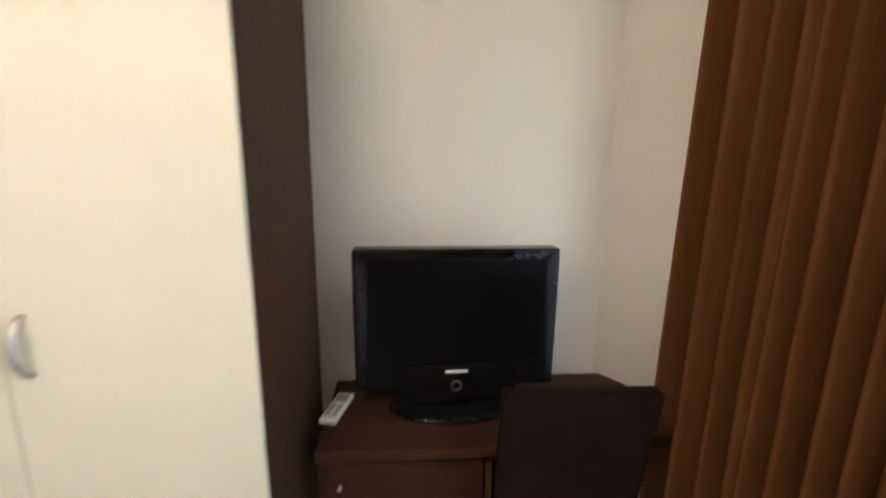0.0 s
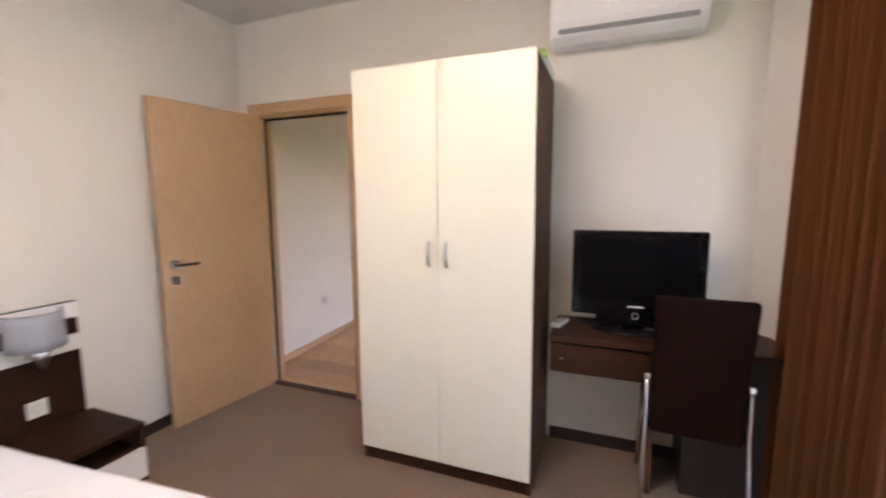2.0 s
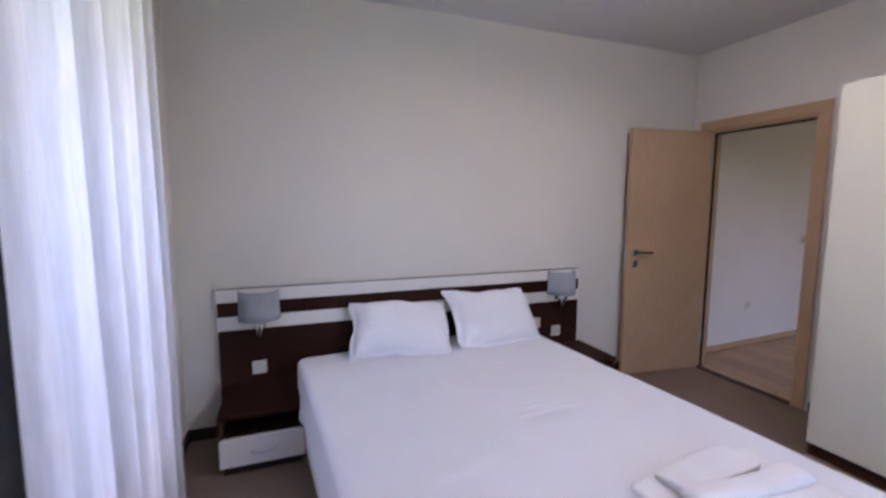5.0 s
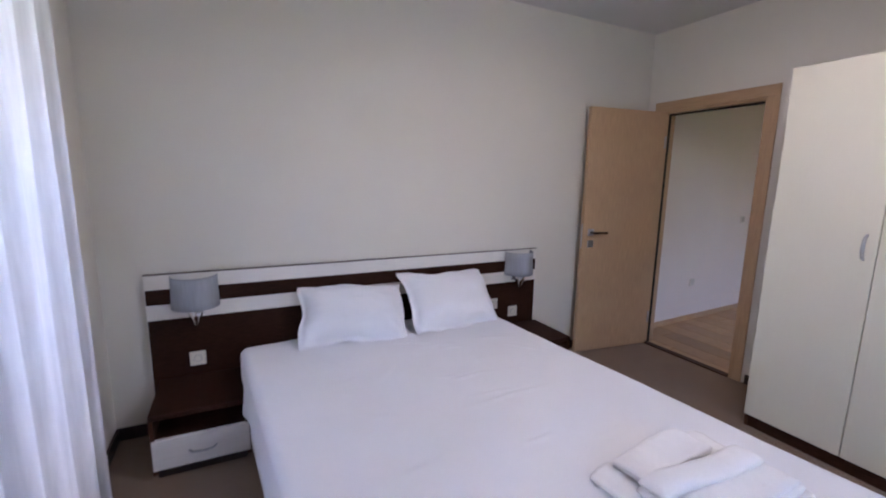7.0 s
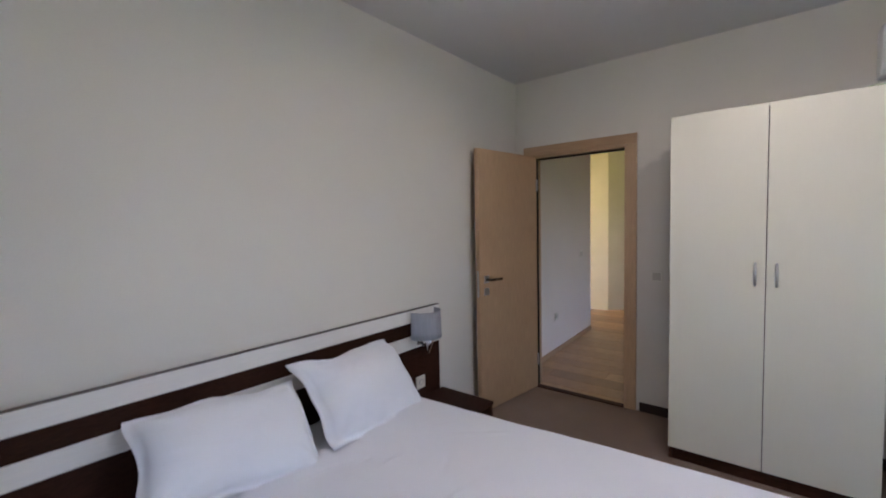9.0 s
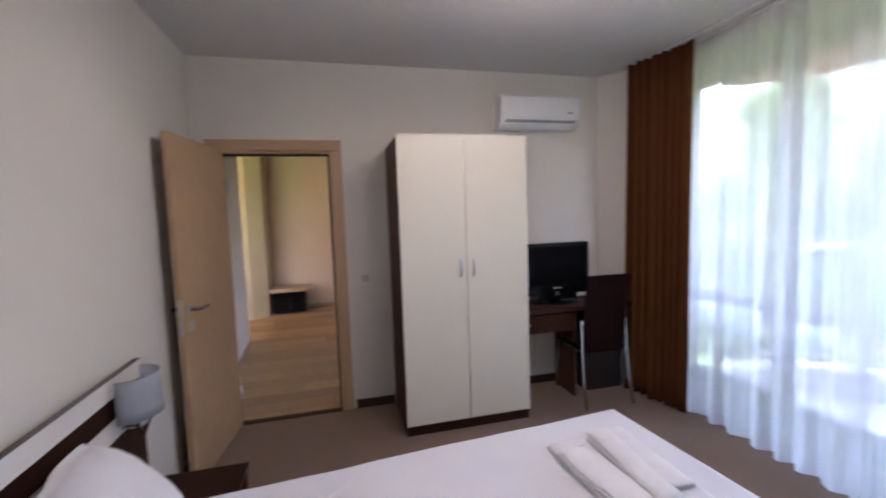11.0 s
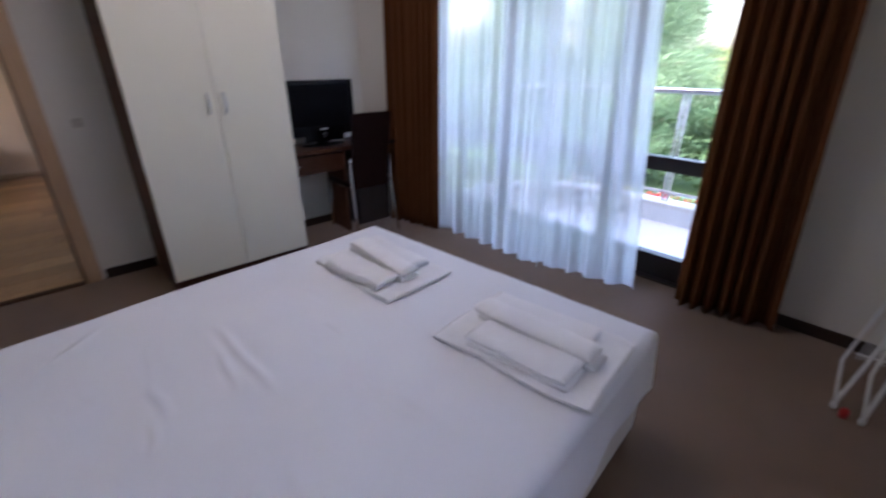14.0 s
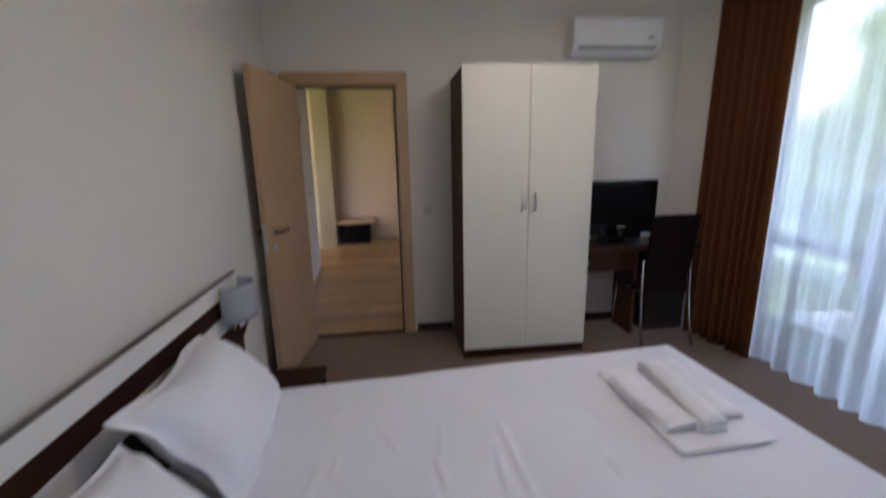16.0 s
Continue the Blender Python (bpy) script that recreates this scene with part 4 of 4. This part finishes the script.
# ---- drying rack ----
def build_rack():
    """Folded airer: stout bars run from the front cap to bends on the floor, thin bars go back up to the rear cap."""
    k = thing("drying_rack", pose(3.42, -3.78, 0), "folded white wire drying rack with red caps leaning in the corner", "drying rack")
    bends = [(-0.193, 0.092), (-0.235, -0.005), (-0.19, -0.105), (-0.115, -0.145)]
    front, rear = Vector((0.014, -0.130, 0.972)), Vector((0.198, -0.062, 1.063))
    for i, (fx, fy) in enumerate(bends):
        off = Vector((0.012, 0.027 - 0.018 * i, -0.006 * i))
        low = Vector((fx, fy, 0.03))
        top = front + off
        mid = low.lerp(top, 0.5) + Vector((0.004 * (i - 1), 0.006, 0.0))
        part("leg", tube([low, low.lerp(top, 0.03), mid, top], 0.0088, 8), WHITE_ENAMEL, k, "", True)
        knee = Vector((fx + 0.035, fy + 0.035, 0.22))
        back = rear + Vector((0.0, 0.024 - 0.016 * i, -0.01))
        part("rear_leg", tube([low, low.lerp(knee, 0.2), knee, knee.lerp(back, 0.5), back], [0.0085, 0.0075, 0.0065, 0.006, 0.006], 8), WHITE_ENAMEL, k, "", True)
    for p in (front, rear):
        pts = [(p.x + 0.012, p.y + 0.024 * math.cos(t), p.z + 0.026 * math.sin(t)) for t in [math.pi * i / 10 for i in range(11)]]
        part("cap", tube(pts, 0.0105, 10), RED_PLASTIC, k, "red plastic end cap", True)
    for i in range(10):
        f = i / 9
        part("wire", tube([(-0.145 + 0.03 * f, 0.09 - 0.14 * f, 0.24), (0.03 + 0.01 * f, 0.01 - 0.06 * f, 0.66), (0.198, -0.04 - 0.045 * f, 1.06)], 0.0024, 6), WHITE_ENAMEL, k)
    for z in (0.26, 0.45, 0.66, 0.86):
        s = (z - 0.24) / 0.84
        part("cross_bar", tube([(-0.145 + 0.343 * s, 0.098 - 0.135 * s, z), (-0.115 + 0.313 * s, -0.05 - 0.035 * s, z)], 0.004, 6), WHITE_ENAMEL, k)
    part("foot", lathe([(0.0, 0.0), (0.016, 0.0), (0.018, 0.028), (0.012, 0.045), (0.0, 0.045)], 12), RED_PLASTIC, k, "red plastic foot", True).location = (-0.236, 0.055, 0)
    for fx, fy in bends:
        part("foot", lathe([(0.0, 0.0), (0.010, 0.0), (0.0125, 0.012), (0.0125, 0.026), (0.008, 0.036), (0.0, 0.038)], 12), WHITE_ENAMEL, k, "", True).location = (fx, fy, 0)


build_rack()

b = thing("wrapped_package", pose(2.252, -0.28, 2.056, 0, 0, 1), "flat white wrapped package with green print on the wardrobe top", "package")
part("wrap", box(-0.06, 0.05, -0.20, 0.18, 0, 0.042, 0.018, 3), WHITE_PLASTIC, b, "", True)
part("green_band", box(-0.0615, 0.0515, -0.202, -0.155, 0.0005, 0.0435, 0.018, 3), GREEN_PLASTIC, b, "green printed end", True)

# ---- living room things ----
c = thing("low_cabinet", pose(0.19, 3.99, 0), "low black cabinet with a thick pale wooden top", "cabinet")
part("body", box(-0.27, 0.25, -0.16, 0.2, 0.03, 0.36, 0.004), BLACK_MATT, c)
part("top", box(-0.30, 0.34, -0.20, 0.22, 0.36, 0.415, 0.004), OAK_X, c, "pale thick wooden top")
part("plinth", box(-0.25, 0.23, -0.13, 0.18, 0, 0.03), BLACK_MATT, c)
part("door_panel", box(-0.26, -0.012, -0.178, -0.161, 0.04, 0.35, 0.002), BLACK_GLOSS, c)
part("door_panel", box(-0.008, 0.24, -0.178, -0.161, 0.04, 0.35, 0.002), BLACK_GLOSS, c)
k = thing("kitchen_unit", pose(-0.80, 2.32, 0), "dark wood kitchen base unit with a pale worktop", "kitchen unit")
part("carcass", box(0, 0.60, -0.52, 0.0, 0.08, 0.86, 0.002), WENGE_LIT, k)
part("plinth", box(0.02, 0.57, -0.5, 0, 0, 0.08), BLACK_MATT, k)
part("worktop", box(-0.01, 0.62, -0.53, 0.01, 0.86, 0.895, 0.003), STONE, k)
lm = thing("kitchen_lamp", pose(-1.3, 2.7, H), "round warm kitchen ceiling lamp", "ceiling lamp")
part("rim", lathe([(0.0, 0), (0.16, 0), (0.16, -0.03), (0.15, -0.035)], 32), WHITE_PLASTIC, lm, "", True)
part("diffuser", lathe([(0.15, -0.03), (0.13, -0.06), (0.07, -0.08), (0.0, -0.085)], 32), KITCHEN_GLOW, lm, "warm glowing diffuser", True)

# ---- balcony ----
PL = [(3.97, -0.62), (4.55, -0.66), (5.0, -0.98), (5.22, -1.6), (5.25, -5.2)]
structure("balcony_floor", prism([(4.095, -5.4), (4.095, -0.55), (4.6, -0.58), (5.08, -0.92), (5.32, -1.6), (5.35, -5.4)], -0.22, -0.02), TERRACE, "pale tiled balcony floor", "balcony")
structure("balcony_soffit", prism([(4.095, -5.4), (4.095, -0.50), (4.25, -0.52), (4.66, -0.85), (4.76, -1.6), (4.76, -5.4)], 2.51, 2.85), ROSE, "rose rendered underside of the balcony above", "balcony")


def ribbon(points, half, z0, z1):
    bm = bmesh.new()
    for (xa, ya), (xb, yb) in zip(points, points[1:]):
        d = Vector((xb - xa, yb - ya)).normalized()
        nn = Vector((-d.y, d.x)) * half
        prism([(xa - nn.x, ya - nn.y), (xb - nn.x, yb - nn.y), (xb + nn.x, yb + nn.y), (xa + nn.x, ya + nn.y)], z0, z1, bm)
    return bm


br = thing("balcony_rail", pose(0, 0, 0), "steel balcony railing with clear glass panels on a pale stone kerb", "railing", kind="structure")
part("kerb", ribbon(PL, 0.07, -0.02, 0.14), TERRACE, br, "white kerb")
part("coping", ribbon(PL, 0.10, 0.14, 0.175), STONE, br, "pale stone coping")
part("handrail", tube([(x, y, 1.17) for x, y in PL], 0.024, 12), STEEL, br, "round steel handrail", True)
posts = [PL[0], PL[1], PL[2], PL[3], (5.232, -2.13), (5.238, -2.95), (5.245, -3.8), (5.25, -4.7)]
part("bottom_rail", tube([(x, y, 0.265) for x, y in PL], 0.013, 10), STEEL, br, "thin steel bottom rail", True)
for i, (x, y) in enumerate(posts):
    xb, yb = posts[min(i + 1, len(posts) - 1)]
    xa, ya = posts[max(i - 1, 0)]
    d = Vector((xb - xa, yb - ya)).normalized() * 0.021
    for s in (-1, 1):
        part("post", tube([(x + s * d.x, y + s * d.y, 0.175), (x + s * d.x, y + s * d.y, 1.155)], 0.0125, 10), STEEL, br, "", True)
for (xa, ya), (xb, yb) in zip(posts, posts[1:]):
    d = Vector((xb - xa, yb - ya))
    e = d.normalized() * 0.05
    bm = ribbon([(xa + e.x, ya + e.y), (xb - e.x, yb - e.y)], 0.004, 0.24, 1.08)
    p = part("glass_panel", bm, RAIL_GLASS, br)
    p.visible_shadow = False

# Unseen enclosure, added to dim the daylight through the south window.
structure("light_block_soffit", box(-0.5, 3.4, SOUTH - 1.6, SOUTH - 0.26, 2.52, 2.8), ROSE, "unseen rose rendered soffit added to shade the window beside the bed", "balcony")
structure("light_block_floor", box(-0.5, 3.4, SOUTH - 1.6, SOUTH - 0.26, -0.22, -0.02), TERRACE, "unseen pale floor of the added enclosure outside the window beside the bed", "balcony")
structure("light_block_wall", box(-0.5, 3.4, SOUTH - 1.7, SOUTH - 1.6, -0.22, 1.68), STONE, "unseen pale parapet added to cut the daylight at the window beside the bed", "wall")
for x in (-0.6, 3.3):
    structure("light_block_side_wall", box(x, x + 0.1, SOUTH - 1.7, SOUTH - 0.251, -0.22, 2.52), STONE, "unseen pale side wall added to keep sun off the window beside the bed", "wall")

# ---- outdoors ----
GZ = -3.4
structure("ground", box(-300, 900, -600, 600, GZ - 0.3, GZ), GRASS, "wide green lawn around the building", "ground")
structure("road", box(8.2, 11.2, -60, 60, GZ, GZ + 0.02), ASPHALT, "grey asphalt drive below the balcony", "road")


def build_tree(x, y, height, radius, material, seed, label, cone=0.35, leaves=40000, size=0.058):
    rnd = random.Random(seed)
    rs = np.random.RandomState(seed)
    t = thing("tree", pose(x, y, GZ), label, "tree", "trees beyond the balcony")
    bm = tube([(0, 0, 0), (rnd.uniform(-.1, .1), rnd.uniform(-.1, .1), height * 0.35), (rnd.uniform(-.2, .2), rnd.uniform(-.2, .2), height * 0.7), (0, 0, height * 0.95)], [height * 0.022, height * 0.016, height * 0.009, 0.02], 9)
    ends = []
    for i in range(44):
        h = height * rnd.uniform(0.2, 0.96)
        a = rnd.uniform(0, 6.283)
        f = (h / height - 0.18) / 0.82
        reach = radius * (1 - cone * f) * math.sin(math.pi * min(1, 0.22 + 0.74 * f)) ** 0.6 * rnd.uniform(0.65, 1.05)
        rise = reach * rnd.uniform(0.1, 0.5)
        p0, p1 = Vector((0, 0, h)), Vector((reach * math.cos(a), reach * math.sin(a), h + rise))
        mid = (p0 + p1) / 2 + Vector((rnd.uniform(-.15, .15), rnd.uniform(-.15, .15), rise * 0.25))
        tube([p0, mid, p1], [0.05, 0.03, 0.01], 5, bm)
        ends += [p1, mid * 0.45 + p1 * 0.55, mid, (p1 + mid) / 2 + Vector((rnd.uniform(-.4, .4), rnd.uniform(-.4, .4), rnd.uniform(-.3, .3)))]
    part("trunk", bm, BARK, t, "brown branching trunk")
    e = np.array([[v.x, v.y, v.z] for v in ends])
    pick = rs.randint(0, len(e), leaves)
    c = e[pick] + rs.normal(0, 1, (leaves, 3)) * np.array([0.30, 0.30, 0.22]) * (radius / 2.4)
    d1 = rs.normal(0, 1, (leaves, 3))
    d1 /= np.linalg.norm(d1, axis=1)[:, None]
    d2 = np.cross(d1, rs.normal(0, 1, (leaves, 3)))
    d2 /= np.linalg.norm(d2, axis=1)[:, None]
    s = size * rs.uniform(0.5, 1.2, (leaves, 1))
    v = np.stack([c - d1 * s, c + d2 * s * 0.55, c + d1 * s, c - d2 * s * 0.55], axis=1).reshape(-1, 3)
    f = np.arange(leaves * 4).reshape(-1, 4)
    me = bpy.data.meshes.new("crown")
    me.from_pydata(v.tolist(), [], f.tolist())
    me.materials.append(material)
    ob = new("crown", me)
    ob.parent = t
    tagged(ob, kind="stuff")


build_tree(17.0, 3.6, 8.3, 3.3, LEAF, 1, "green leafy tree beyond the balcony rail", 0.85, 75000, 0.048)
build_tree(24.0, 1.0, 7.2, 3.4, LEAF_YELLOW, 2, "yellow-green leafy tree behind a darker one", 0.7)
build_tree(14.5, 7.2, 8.5, 3.0, LEAF, 3, "tall green leafy tree in front of the balcony", 0.7, 65000, 0.048)
build_tree(13.0, 12.0, 8.2, 3.0, LEAF_DARK, 4, "dark green leafy tree", 0.8)
build_tree(10.0, 16.0, 8.4, 2.6, LEAF, 5, "green leafy tree near the building", 0.4)
build_tree(22.0, 13.0, 8.8, 3.4, LEAF_DARK, 6, "dark green leafy tree standing further off", 0.8)
build_tree(28.0, 6.5, 8.0, 3.6, LEAF, 7, "broad green leafy tree standing further off", 0.7)
build_tree(21.0, 6.6, 9.9, 2.6, LEAF_DARK, 10, "thin feathery green tree", 0.45, 42000, 0.052)
build_tree(19.0, 9.6, 10.0, 2.7, LEAF, 11, "tall feathery green tree", 0.45, 36000, 0.052)
build_tree(26.0, -4.0, 7.0, 2.8, LEAF_YELLOW, 8, "yellow-green leafy tree by the drive", 0.3)
build_tree(16.0, -5.0, 7.2, 2.4, LEAF, 9, "green leafy tree by the drive", 0.4)


def leaf_bank(name, x0, x1, y0, y1, z0, z1, material, seed, label, category, count, size):
    rs = np.random.RandomState(seed)
    c = np.stack([rs.uniform(x0, x1, count), rs.uniform(y0, y1, count), z0 + (z1 - z0) * rs.uniform(0, 1, count) ** 0.6], axis=1)
    d1 = rs.normal(0, 1, (count, 3))
    d1 /= np.linalg.norm(d1, axis=1)[:, None]
    d2 = np.cross(d1, rs.normal(0, 1, (count, 3)))
    d2 /= np.linalg.norm(d2, axis=1)[:, None]
    v = np.stack([c - d1 * size, c + d2 * size * 0.6, c + d1 * size, c - d2 * size * 0.6], axis=1).reshape(-1, 3)
    me = bpy.data.meshes.new(name)
    me.from_pydata(v.tolist(), [], np.arange(count * 4).reshape(-1, 4).tolist())
    me.materials.append(material)
    tagged(new(name, me), label, category, kind="stuff")


leaf_bank("hedge", 12.2, 13.6, -20, 22, GZ, GZ + 1.35, LEAF_DARK, 50, "clipped dark green hedge along the drive", "hedge", 12000, 0.11)
leaf_bank("hedge", 19.0, 21.0, -25, 30, GZ, GZ + 2.8, LEAF_DARK, 53, "tall green hedge behind the flower bed", "hedge", 16000, 0.15)
leaf_bank("hedge", 34.0, 37.0, -40, 45, GZ, GZ + 5.5, LEAF_DARK, 51, "distant dark green wood edge", "woods", 14000, 0.45)
leaf_bank("flower_bed", 14.5, 16.8, -1.0, 6.0, GZ, GZ + 0.55, RED_FLOWER, 52, "bed of red flowers beyond the hedge", "flowers", 1100, 0.08)

# ---- hall planks ----
rnd = random.Random(9)
y, row = 0.002, 0
made = {}
floor_hall = thing("hall_floor", AT0, "pale oak laminate plank floor of hall and living room", "floor", kind="structure")
while y < LY1 - 0.01:
    wd = min(0.19 if row else 0.123, LY1 - 0.005 - y)
    x = LX0 + (row * 0.47) % 1.2 - 1.2
    while x < LX1:
        a, e = max(x, LX0 if row else DX0 + 0.031), min(x + 1.2, LX1 if row else DX1 - 0.031)
        if e - a > 0.05:
            key = (round(e - a, 3), round(wd, 3))
            if key not in made:
                bm = box(0, e - a - 0.0025, 0, wd - 0.0025, -0.012, 0.0, 0.0015, 1)
                me = bpy.data.meshes.new("plank")
                bm.to_mesh(me)
                bm.free()
                me.materials.append(PLANK)
                made[key] = me
            p = new("plank", made[key])
            p.parent = floor_hall
            p.location = (a, y, 0)
        x += 1.2
    y += wd
    row += 1
